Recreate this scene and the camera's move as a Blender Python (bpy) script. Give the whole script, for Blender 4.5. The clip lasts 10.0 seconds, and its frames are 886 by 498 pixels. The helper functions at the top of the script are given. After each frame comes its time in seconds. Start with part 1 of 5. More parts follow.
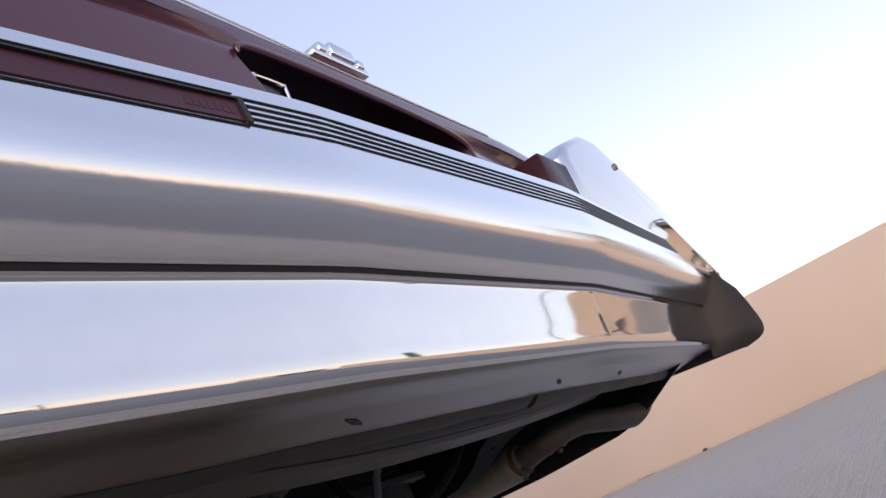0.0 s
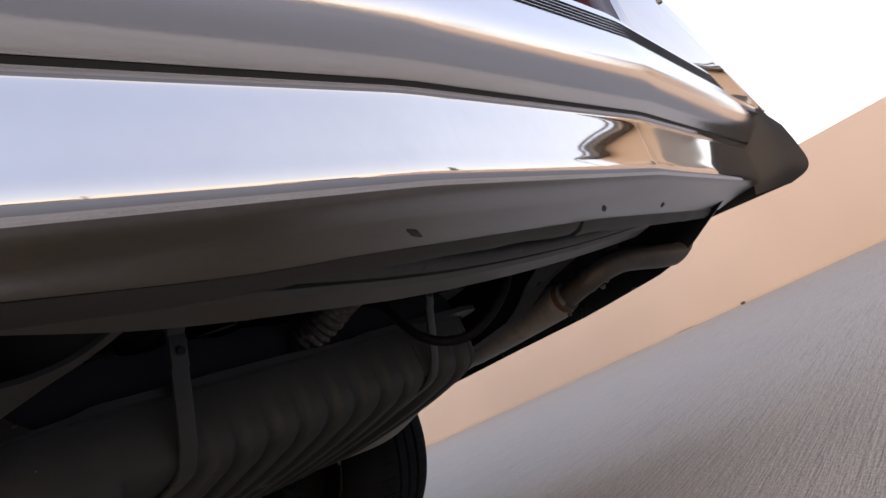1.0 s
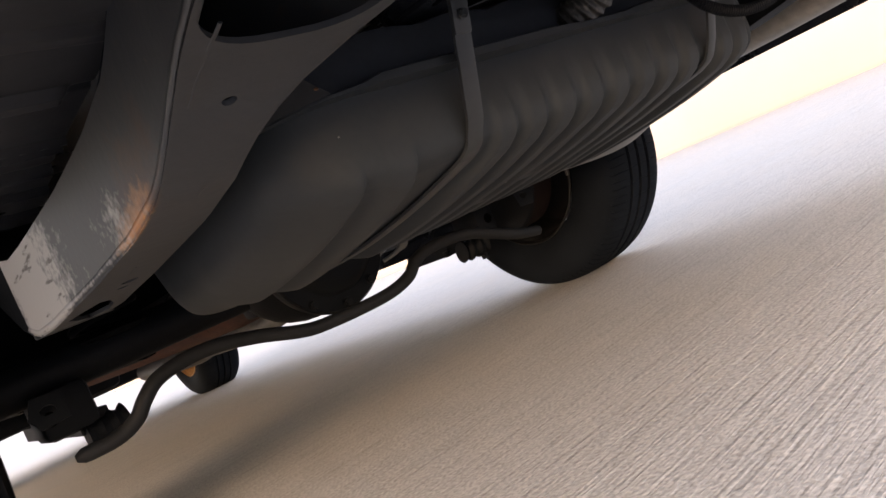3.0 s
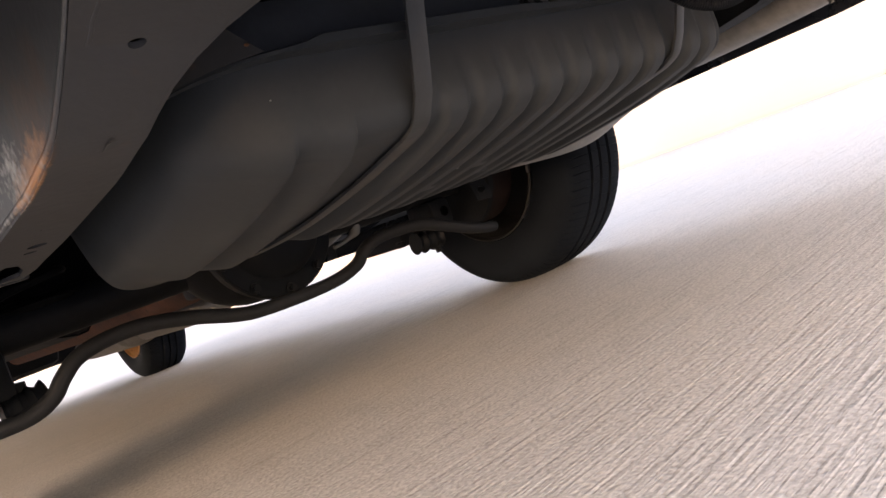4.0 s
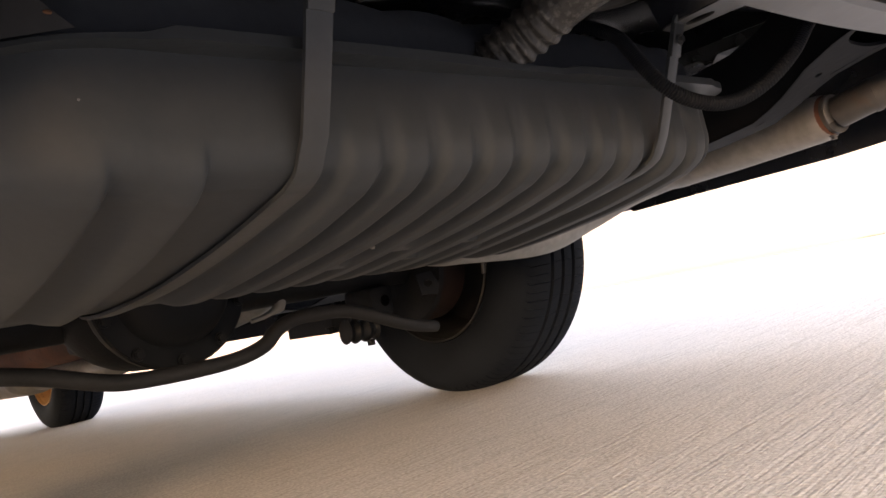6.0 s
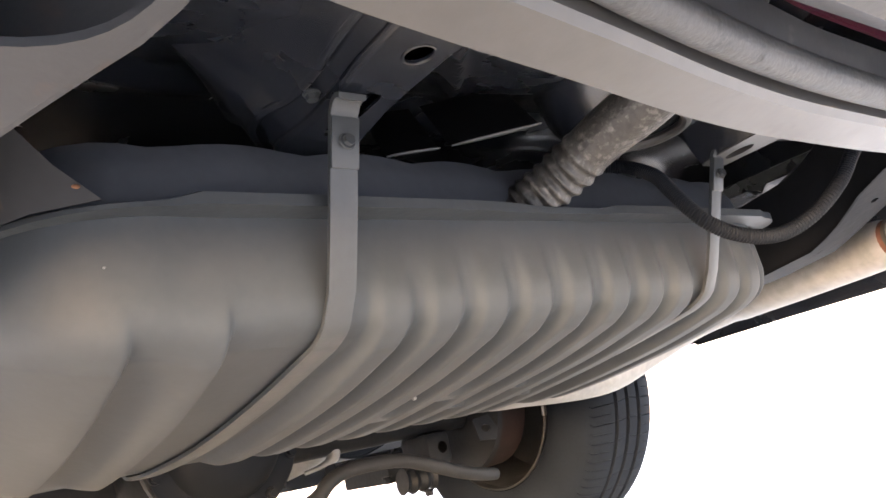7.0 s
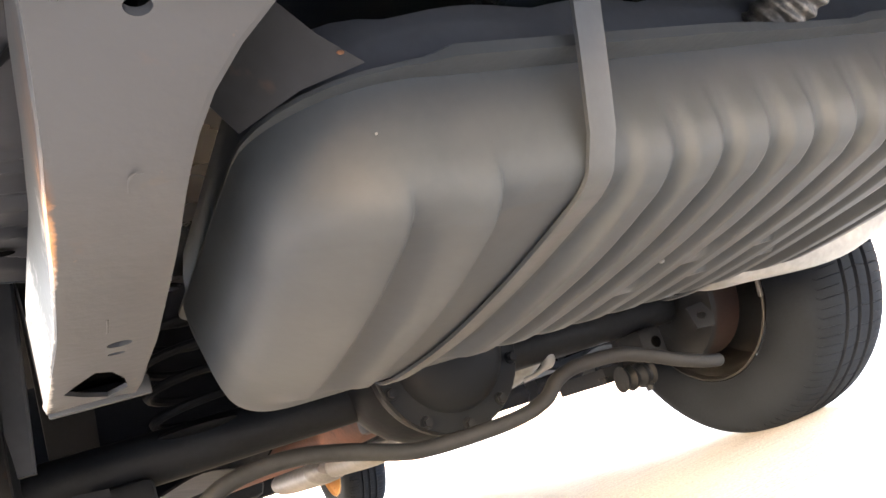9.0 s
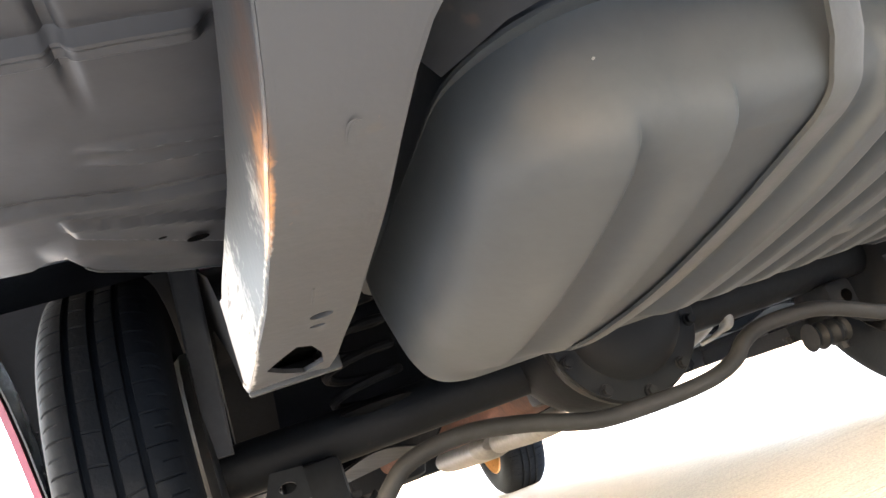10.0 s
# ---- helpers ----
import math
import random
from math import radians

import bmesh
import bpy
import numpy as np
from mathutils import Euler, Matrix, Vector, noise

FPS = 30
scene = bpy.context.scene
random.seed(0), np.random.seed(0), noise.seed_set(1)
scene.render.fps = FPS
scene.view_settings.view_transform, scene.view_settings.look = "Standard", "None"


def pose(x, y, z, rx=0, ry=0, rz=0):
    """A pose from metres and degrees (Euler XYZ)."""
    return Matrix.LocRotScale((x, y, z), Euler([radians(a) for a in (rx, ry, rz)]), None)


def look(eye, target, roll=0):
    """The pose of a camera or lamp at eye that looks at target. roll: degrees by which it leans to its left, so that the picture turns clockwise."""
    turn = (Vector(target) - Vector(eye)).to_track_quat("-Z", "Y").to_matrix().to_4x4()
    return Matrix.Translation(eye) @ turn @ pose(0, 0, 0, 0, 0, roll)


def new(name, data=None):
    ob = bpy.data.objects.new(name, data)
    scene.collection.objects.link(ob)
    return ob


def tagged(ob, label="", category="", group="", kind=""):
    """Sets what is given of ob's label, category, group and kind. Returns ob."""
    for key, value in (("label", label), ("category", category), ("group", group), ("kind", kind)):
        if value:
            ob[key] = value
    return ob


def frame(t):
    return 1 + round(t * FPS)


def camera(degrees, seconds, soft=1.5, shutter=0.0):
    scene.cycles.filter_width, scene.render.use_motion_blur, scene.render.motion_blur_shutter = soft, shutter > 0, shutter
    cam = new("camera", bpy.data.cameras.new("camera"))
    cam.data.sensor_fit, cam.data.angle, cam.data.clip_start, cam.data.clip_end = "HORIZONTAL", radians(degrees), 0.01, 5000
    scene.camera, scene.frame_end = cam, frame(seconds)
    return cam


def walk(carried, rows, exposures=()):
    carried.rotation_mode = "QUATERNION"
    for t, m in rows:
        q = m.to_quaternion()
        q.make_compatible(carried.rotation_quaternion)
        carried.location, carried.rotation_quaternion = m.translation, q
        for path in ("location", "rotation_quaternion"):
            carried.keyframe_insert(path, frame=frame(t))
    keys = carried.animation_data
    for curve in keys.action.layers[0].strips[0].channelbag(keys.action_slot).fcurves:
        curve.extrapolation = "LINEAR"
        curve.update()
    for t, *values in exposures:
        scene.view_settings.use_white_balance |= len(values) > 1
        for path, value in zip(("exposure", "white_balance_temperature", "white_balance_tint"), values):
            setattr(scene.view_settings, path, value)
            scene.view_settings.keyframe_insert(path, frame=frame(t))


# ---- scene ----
cam = camera(60.0, 10.0)
PATH = [
    (0, (-0.6203, -1.5402, 0.2799), (1.0862, -0.7205, 0.9250), -25.22),
    (0.5, (-0.6287, -1.5515, 0.2754), (1.0708, -0.6579, 0.8352), -24.79),
    (1, (-0.6493, -1.5231, 0.2431), (1.0056, -0.4686, 0.6295), -25.33),
    (1.5, (-0.6533, -1.5231, 0.2420), (0.9384, -0.3369, 0.4853), -26.27),
    (2, (-0.6642, -1.5057, 0.2502), (0.7942, -0.1423, 0.3706), -26.56),
    (2.2, (-0.6662, -1.4578, 0.2481), (0.7234, -0.0212, 0.3194), -26.53),
    (2.5, (-0.6702, -1.4156, 0.2439), (0.6201, 0.1123, 0.2700), -26.20),
    (2.7, (-0.6701, -1.4024, 0.2398), (0.5625, 0.1726, 0.2393), -25.81),
    (3.8, (-0.6493, -1.3675, 0.2298), (0.5742, 0.2127, 0.1526), -22.03),
    (4, (-0.6303, -1.3626, 0.2180), (0.6380, 0.1819, 0.1396), -21.06),
    (4.5, (-0.5783, -1.3689, 0.2040), (0.8112, 0.0685, 0.1466), -17.27),
    (5, (-0.4965, -1.3687, 0.2043), (0.9672, -0.0064, 0.1621), -13.55),
    (5.5, (-0.4747, -1.3374, 0.2000), (0.9905, 0.0240, 0.1994), -11.41),
    (6, (-0.4767, -1.2716, 0.2027), (0.8939, 0.1787, 0.3372), -11.86),
    (6.2, (-0.4676, -1.2545, 0.2083), (0.8613, 0.2254, 0.4180), -12.61),
    (7.3, (-0.4496, -1.2809, 0.2092), (0.8097, 0.1729, 0.7575), -13.82),
    (7.5, (-0.4566, -1.2771, 0.2070), (0.8168, 0.1738, 0.7297), -14.07),
    (8, (-0.4673, -1.2620, 0.2033), (0.7810, 0.2313, 0.6634), -15.70),
    (8.5, (-0.4802, -1.2423, 0.1937), (0.6399, 0.3557, 0.6319), -17.72),
    (9, (-0.4979, -1.2116, 0.1838), (0.4197, 0.5039, 0.6475), -19.44),
    (9.5, (-0.5163, -1.1809, 0.1886), (0.2163, 0.6111, 0.6906), -20.65),
    (10, (-0.5294, -1.1631, 0.1906), (0.0670, 0.6701, 0.7234), -21.24),
]
EXPOSURES = [(0, 1.70, 6850, 24), (0.5, 1.70, 6950, 24), (1.5, 2.25, 7600, 25), (2.1, 2.9, 6850, 22), (2.7, 3.25, 7350, 22), (3.8, 3.53, 7450, 24), (6.2, 3.80, 7850, 23), (7.3, 6.5, 7250, 18), (8.0, 6.45, 7350, 18), (8.5, 6.32, 7450, 18), (9.3, 6.1, 7400, 16), (10, 5.98, 7150, 13)]
SKY, SUN, SUN_ELEV, SUN_TURN, SUN_WIDE = 0.15, 0.03, 8.0, 248.0, 40.0
walk(cam, [(t, look(eye, target, roll)) for t, eye, target, roll in PATH], EXPOSURES)

# ---------------------------------------------------------------- light
world = bpy.data.worlds.new("dusk_sky")
scene.world = world
world.use_nodes = True
wn, wl = world.node_tree.nodes, world.node_tree.links
sky = wn.new("ShaderNodeTexSky")
sky.sky_type, sky.sun_disc = "NISHITA", False
sky.sun_elevation, sky.sun_rotation = radians(SUN_ELEV), radians(SUN_TURN)
sky.air_density, sky.dust_density, sky.ozone_density = 1.0, 1.8, 1.5
haze = wn.new("ShaderNodeHueSaturation")
haze.inputs["Saturation"].default_value = 0.72
wl.new(sky.outputs[0], haze.inputs["Color"])
# thin haze, whiter and brighter towards the horizon all round
veil = wn.new("ShaderNodeMix")
veil.data_type = "RGBA"
veil.inputs[0].default_value = 0.46
up = wn.new("ShaderNodeTexCoord")
split = wn.new("ShaderNodeSeparateXYZ")
wl.new(up.outputs["Generated"], split.inputs[0])
fade = wn.new("ShaderNodeValToRGB")
fade.color_ramp.elements.new(0.2)
fade.color_ramp.elements.new(0.5)
fade.color_ramp.elements.new(0.6)
for k, (at, tone) in enumerate(((0.0, (1.35, 1.04, 0.80, 1)), (0.06, (0.98, 0.85, 0.76, 1)), (0.15, (0.58, 0.60, 0.66, 1)), (0.42, (0.37, 0.46, 0.64, 1)), (1.0, (0.34, 0.45, 0.65, 1)))):
    fade.color_ramp.elements[k].position, fade.color_ramp.elements[k].color = at, tone
wl.new(split.outputs[2], fade.inputs[0])
lift = wn.new("ShaderNodeVectorMath")
lift.operation = "SCALE"
lift.inputs["Scale"].default_value = 3.2
wl.new(fade.outputs[0], lift.inputs[0])
wl.new(lift.outputs[0], veil.inputs[7])
wl.new(haze.outputs[0], veil.inputs[6])
wl.new(veil.outputs[2], wn["Background"].inputs[0])
wn["Background"].inputs[1].default_value = SKY
sun = new("sun", bpy.data.lights.new("sun", "SUN"))
sun.data.energy, sun.data.angle, sun.data.color = SUN, radians(SUN_WIDE), (1.0, 0.86, 0.74)
a, e = radians(SUN_TURN), radians(SUN_ELEV)
sun.matrix_world = look((math.sin(a) * math.cos(e) * 20, math.cos(a) * math.cos(e) * 20, math.sin(e) * 20), (0, 0, 0))


# ---------------------------------------------------------------- materials
def shader(name):
    m = bpy.data.materials.new(name)
    m.use_nodes = True
    n = m.node_tree.nodes
    return m, n, m.node_tree.links, n["Principled BSDF"]


def noise_at(n, l, scale, detail=4.0, stretch=None, coord="Object"):
    """A noise texture on the object's own metres."""
    c = n.new("ShaderNodeTexCoord")
    t = n.new("ShaderNodeTexNoise")
    t.inputs["Scale"].default_value, t.inputs["Detail"].default_value = scale, detail
    if stretch:
        mp = n.new("ShaderNodeMapping")
        mp.inputs["Scale"].default_value = stretch
        l.new(c.outputs[coord], mp.inputs[0])
        l.new(mp.outputs[0], t.inputs["Vector"])
    else:
        l.new(c.outputs[coord], t.inputs["Vector"])
    return t


def ramp(n, l, src, stops):
    r = n.new("ShaderNodeValToRGB")
    el = r.color_ramp.elements
    while len(el) < len(stops):
        el.new(0.5)
    for k, (p, c) in enumerate(stops):
        el[k].position = p
        el[k].color = (*c, 1) if len(c) == 3 else c
    l.new(src, r.inputs[0])
    return r


def mix(n, l, fac, a, b, mode="MIX"):
    m = n.new("ShaderNodeMix")
    m.data_type, m.blend_type = "RGBA", mode
    for sock, v in ((m.inputs[0], fac), (m.inputs[6], a), (m.inputs[7], b)):
        if isinstance(v, (int, float)):
            sock.default_value = v
        elif isinstance(v, tuple):
            sock.default_value = (*v, 1)
        else:
            l.new(v, sock)
    return m.outputs[2]


def surface(name, dark, light, rough=0.5, metal=0.0, scale=6.0, fine=90.0, bump=0.15, spread=0.12, stain=None, coat=0.0, stain_at=(0.62, 0.72), spec=0.5):
    """A worn surface: large blotches between two colours, fine grain in the relief and the gloss, and stains."""
    m, n, l, p = shader(name)
    big = noise_at(n, l, scale, 5)
    small = noise_at(n, l, fine, 3)
    col = ramp(n, l, big.outputs[0], [(0.3, dark), (0.7, light)]).outputs[0]
    col = mix(n, l, 0.25, col, ramp(n, l, small.outputs[0], [(0.35, dark), (0.65, light)]).outputs[0])
    if stain:
        s = noise_at(n, l, scale * 2.3, 8)
        mask = ramp(n, l, s.outputs[0], [(stain_at[0], (0, 0, 0)), (stain_at[1], (1, 1, 1))]).outputs[0]
        col = mix(n, l, mask, col, stain)
    l.new(col, p.inputs["Base Color"])
    r = n.new("ShaderNodeMapRange")
    r.inputs["To Min"].default_value, r.inputs["To Max"].default_value = max(0.02, rough - spread), min(1, rough + spread)
    l.new(big.outputs[0], r.inputs[0])
    l.new(r.outputs[0], p.inputs["Roughness"])
    p.inputs["Metallic"].default_value = metal
    p.inputs["Coat Weight"].default_value = coat
    p.inputs["Specular IOR Level"].default_value = spec
    p.inputs["Coat Roughness"].default_value = 0.04
    if bump:
        b = n.new("ShaderNodeBump")
        b.inputs["Strength"].default_value, b.inputs["Distance"].default_value = bump, 0.002
        l.new(small.outputs[0], b.inputs["Height"])
        l.new(b.outputs[0], p.inputs["Normal"])
    return m


CHROME = surface("chrome", (0.7200, 0.7240, 0.7452), (0.7830, 0.7873, 0.8004), 0.04, 1.0, 4, 60, 0.0, 0.02)
MAROON = surface("maroon_paint", (0.070, 0.011, 0.0260), (0.090, 0.0150, 0.034), 0.32, 0.15, 3, 400, 0.02, 0.04, coat=0.6)
STRIP_MAROON = surface("maroon_vinyl", (0.042, 0.005, 0.0145), (0.055, 0.007, 0.018), 0.4, 0.0, 8, 200, 0.05)
LETTER = surface("dark_red_print", (0.045, 0.004, 0.01), (0.06, 0.006, 0.012), 0.5, 0.0, 30, 300, 0.0)
BLACK = surface("black_rubber", (0.010, 0.010, 0.011), (0.018, 0.018, 0.019), 0.55, 0.0, 12, 200, 0.1)
PIN = surface("pinstripe_paint", (0.62, 0.60, 0.60), (0.7, 0.68, 0.68), 0.3, 0.0, 20, 200, 0.0)
GREY_CAP = surface("grey_end_cap_plastic", (0.017, 0.0185, 0.021), (0.026, 0.0275, 0.030), 0.55, 0.0, 8, 300, 0.04, spec=0.3)
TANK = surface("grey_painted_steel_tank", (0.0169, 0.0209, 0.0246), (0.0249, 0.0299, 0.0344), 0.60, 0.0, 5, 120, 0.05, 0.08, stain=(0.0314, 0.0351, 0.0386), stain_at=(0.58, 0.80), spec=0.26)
CORNER = surface("dark_corner_steel", (0.0075, 0.0085, 0.0102), (0.0135, 0.0150, 0.0175), 0.6, 0.0, 20, 120, 0.08, stain=(0.030, 0.022, 0.018), stain_at=(0.66, 0.80), spec=0.15)
TANK_TOP = surface("dark_tank_upper", (0.024, 0.028, 0.036), (0.040, 0.046, 0.056), 0.55, 0.0, 8, 120, 0.06, spec=0.3)
STRAP = surface("grey_steel_strap", (0.0197, 0.0232, 0.0265), (0.0293, 0.0340, 0.0381), 0.45, 0.15, 14, 150, 0.1, spec=0.4)
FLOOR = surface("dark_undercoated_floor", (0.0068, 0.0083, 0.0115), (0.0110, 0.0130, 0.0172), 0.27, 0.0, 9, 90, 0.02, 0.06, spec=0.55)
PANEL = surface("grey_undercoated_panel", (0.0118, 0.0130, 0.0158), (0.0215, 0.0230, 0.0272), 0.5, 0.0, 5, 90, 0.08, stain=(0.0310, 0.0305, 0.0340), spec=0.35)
BAR = surface("galvanised_bar", (0.0396, 0.0391, 0.0387), (0.0602, 0.0593, 0.0585), 0.40, 0.2, 9, 70, 0.06, stain=(0.0387, 0.0361, 0.0353), spec=0.5)
ZINC = surface("mottled_zinc", (0.0260, 0.0279, 0.0306), (0.0637, 0.0657, 0.0689), 0.55, 0.2, 38, 260, 0.3, stain=(0.0169, 0.0175, 0.0195), stain_at=(0.63, 0.74), spec=0.35)
SPECKLED = surface("oxidised_bumper_back", (0.022, 0.024, 0.029), (0.045, 0.048, 0.054), 0.5, 0.2, 14, 60, 0.2, stain=(0.09, 0.09, 0.095), spec=0.35)
EXHAUST = surface("aluminised_exhaust", (0.145, 0.143, 0.138), (0.26, 0.258, 0.25), 0.5, 0.3, 10, 80, 0.15, stain=(0.10, 0.085, 0.07), stain_at=(0.64, 0.80), spec=0.4)
RUST = surface("rusty_steel", (0.055, 0.024, 0.016), (0.12, 0.05, 0.03), 0.8, 0.0, 14, 110, 0.4, stain=(0.025, 0.016, 0.013), spec=0.25)
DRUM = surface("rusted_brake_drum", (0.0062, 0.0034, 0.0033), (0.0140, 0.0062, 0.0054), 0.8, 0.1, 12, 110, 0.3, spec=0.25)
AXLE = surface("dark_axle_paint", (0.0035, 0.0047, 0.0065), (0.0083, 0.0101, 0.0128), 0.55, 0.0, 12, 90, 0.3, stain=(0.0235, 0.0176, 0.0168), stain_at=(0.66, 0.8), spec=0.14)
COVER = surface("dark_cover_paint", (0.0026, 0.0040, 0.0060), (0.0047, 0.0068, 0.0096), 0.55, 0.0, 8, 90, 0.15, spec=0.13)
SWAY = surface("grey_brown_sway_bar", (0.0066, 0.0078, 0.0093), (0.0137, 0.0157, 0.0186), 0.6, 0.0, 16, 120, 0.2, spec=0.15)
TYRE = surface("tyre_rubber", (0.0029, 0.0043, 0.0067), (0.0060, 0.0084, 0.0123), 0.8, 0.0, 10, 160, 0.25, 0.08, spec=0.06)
RIM = surface("dark_steel_rim", (0.0060, 0.0068, 0.0078), (0.0138, 0.0148, 0.0159), 0.55, 0.2, 12, 90, 0.2, stain=(0.0224, 0.0140, 0.0112), spec=0.25)
# front rim colour, with warm light put into its tan
LIT_RIM = surface("warm_lit_rim", (0.42, 0.24, 0.11), (0.55, 0.33, 0.16), 0.5, 0.3, 12, 90, 0.2, stain=(0.14, 0.07, 0.04))
LEAD = surface("lead_weight", (0.10, 0.10, 0.10), (0.16, 0.16, 0.16), 0.45, 0.4, 30, 120, 0.1)
NECK = surface("weathered_filler_pipe", (0.022, 0.0215, 0.021), (0.050, 0.049, 0.047), 0.42, 0.3, 70, 260, 0.5, stain=(0.105, 0.100, 0.094), stain_at=(0.52, 0.70), spec=0.4)
HOSE = surface("corrugated_hose_plastic", (0.0026, 0.0036, 0.0056), (0.0047, 0.0062, 0.0090), 0.6, 0.0, 12, 120, 0.1, spec=0.08)
GLASS_BLACK = surface("dark_window_glass", (0.015, 0.017, 0.02), (0.02, 0.022, 0.025), 0.06, 0.0, 3, 60, 0.0, 0.02)
SIGN_GREEN = surface("green_sign", (0.03, 0.12, 0.09), (0.045, 0.15, 0.11), 0.5, 0.0, 3, 40, 0.0)
RED_LENS = surface("maroon_lamp_lens", (0.027, 0.0038, 0.009), (0.038, 0.0055, 0.012), 0.3, 0.0, 8, 150, 0.05, 0.05, spec=0.15)
# maroon brought near black for the shade inside the plate recess
RECESS_DARK = surface("recess_shade_maroon", (0.010, 0.003, 0.006), (0.016, 0.005, 0.009), 0.22, 0.0, 6, 200, 0.02, 0.05)
MOSS = surface("weed_leaves", (0.03, 0.07, 0.03), (0.05, 0.10, 0.045), 0.7, 0.0, 40, 200, 0.1)
# near-black that stands in for the shade inside holes
HOLE_SHADE = surface("hole_shade_black", (0.0015, 0.0015, 0.0016), (0.002, 0.002, 0.002), 0.9, 0.0, 5, 50, 0.0, 0.05, spec=0.0)
# chrome darkened to stand for shaded ground in its reflection
SHADED_CHROME = surface("shade_darkened_chrome", (0.19, 0.192, 0.196), (0.27, 0.27, 0.272), 0.22, 1.0, 7, 180, 0.05, 0.05)
DULL_CHROME = surface("dulled_chrome", (0.82, 0.83, 0.85), (0.88, 0.88, 0.89), 0.15, 1.0, 5, 240, 0.03, 0.04)
# near-black that puts the deep underbody shade into the colour
UNDER_BLACK = surface("underbody_shade_black", (0.0030, 0.0036, 0.0045), (0.0060, 0.0070, 0.0090), 0.65, 0.0, 9, 90, 0.2, spec=0.06)
PLATE_GREY = surface("dusty_grey_strut", (0.0292, 0.0330, 0.0392), (0.0447, 0.0500, 0.0582), 0.65, 0.0, 9, 90, 0.2, spec=0.2)
# darker copy of the exhaust colour, with the tail pipe's shade in it
PIPE_SHADED = surface("shaded_pipe_grey", (0.034, 0.033, 0.0325), (0.068, 0.066, 0.063), 0.5, 0.3, 12, 80, 0.2, stain=(0.06, 0.042, 0.03), stain_at=(0.6, 0.76), spec=0.35)
ORANGE = surface("orange_rust", (0.05, 0.025, 0.016), (0.13, 0.060, 0.030), 0.8, 0.0, 160, 400, 0.3, spec=0.2)
DARK_GROUND = surface("dark_ground_grey", (0.22, 0.21, 0.20), (0.29, 0.28, 0.268), 0.9, 0.0, 0.7, 130, 0.5, spec=0.3)
STUCCO_FAR = surface("far_building_wall", (0.45, 0.36, 0.28), (0.55, 0.45, 0.36), 0.9, 0.0, 0.6, 20, 0.1)


def concrete():
    """Broom-finished concrete: grooves across the car, aggregate, blotches and stains."""
    m, n, l, p = shader("broomed_concrete")
    big = noise_at(n, l, 0.55, 6)
    mid = noise_at(n, l, 7, 6)
    grit = noise_at(n, l, 210, 4)
    broom = noise_at(n, l, 1.0, 5, (20, 250, 1))
    rows = noise_at(n, l, 1.0, 5, (3.0, 130, 1))
    col = ramp(n, l, big.outputs[0], [(0.3, (0.42, 0.355, 0.288)), (0.7, (0.52, 0.458, 0.388))]).outputs[0]
    col = mix(n, l, 0.35, col, ramp(n, l, mid.outputs[0], [(0.3, (0.36, 0.325, 0.285)), (0.7, (0.54, 0.492, 0.430))]).outputs[0])
    tan = noise_at(n, l, 1.7, 5)
    tan_at = ramp(n, l, tan.outputs[0], [(0.42, (0, 0, 0)), (0.64, (0.65, 0.65, 0.65))]).outputs[0]
    col = mix(n, l, tan_at, col, (0.56, 0.445, 0.320))
    col = mix(n, l, 0.42, col, ramp(n, l, broom.outputs[0], [(0.40, (0.25, 0.232, 0.21)), (0.60, (0.62, 0.57, 0.505))]).outputs[0])
    col = mix(n, l, 0.48, col, ramp(n, l, grit.outputs[0], [(0.36, (0.20, 0.185, 0.165)), (0.66, (0.68, 0.63, 0.565))]).outputs[0])
    col = mix(n, l, 0.17, col, ramp(n, l, rows.outputs[0], [(0.36, (0.20, 0.185, 0.17)), (0.50, (0.56, 0.525, 0.48))]).outputs[0])
    l.new(col, p.inputs["Base Color"])
    p.inputs["Roughness"].default_value = 0.85
    p.inputs["Specular IOR Level"].default_value = 0.2
    add = n.new("ShaderNodeMath")
    add.operation = "ADD"
    half = n.new("ShaderNodeMath")
    half.operation = "MULTIPLY"
    half.inputs[1].default_value = 0.5
    l.new(grit.outputs[0], half.inputs[0])
    l.new(broom.outputs[0], add.inputs[0])
    l.new(half.outputs[0], add.inputs[1])
    more = n.new("ShaderNodeMath")
    more.operation = "ADD"
    l.new(add.outputs[0], more.inputs[0])
    l.new(rows.outputs[0], more.inputs[1])
    b = n.new("ShaderNodeBump")
    b.inputs["Strength"].default_value, b.inputs["Distance"].default_value = 0.65, 0.0045
    l.new(more.outputs[0], b.inputs["Height"])
    l.new(b.outputs[0], p.inputs["Normal"])
    return m


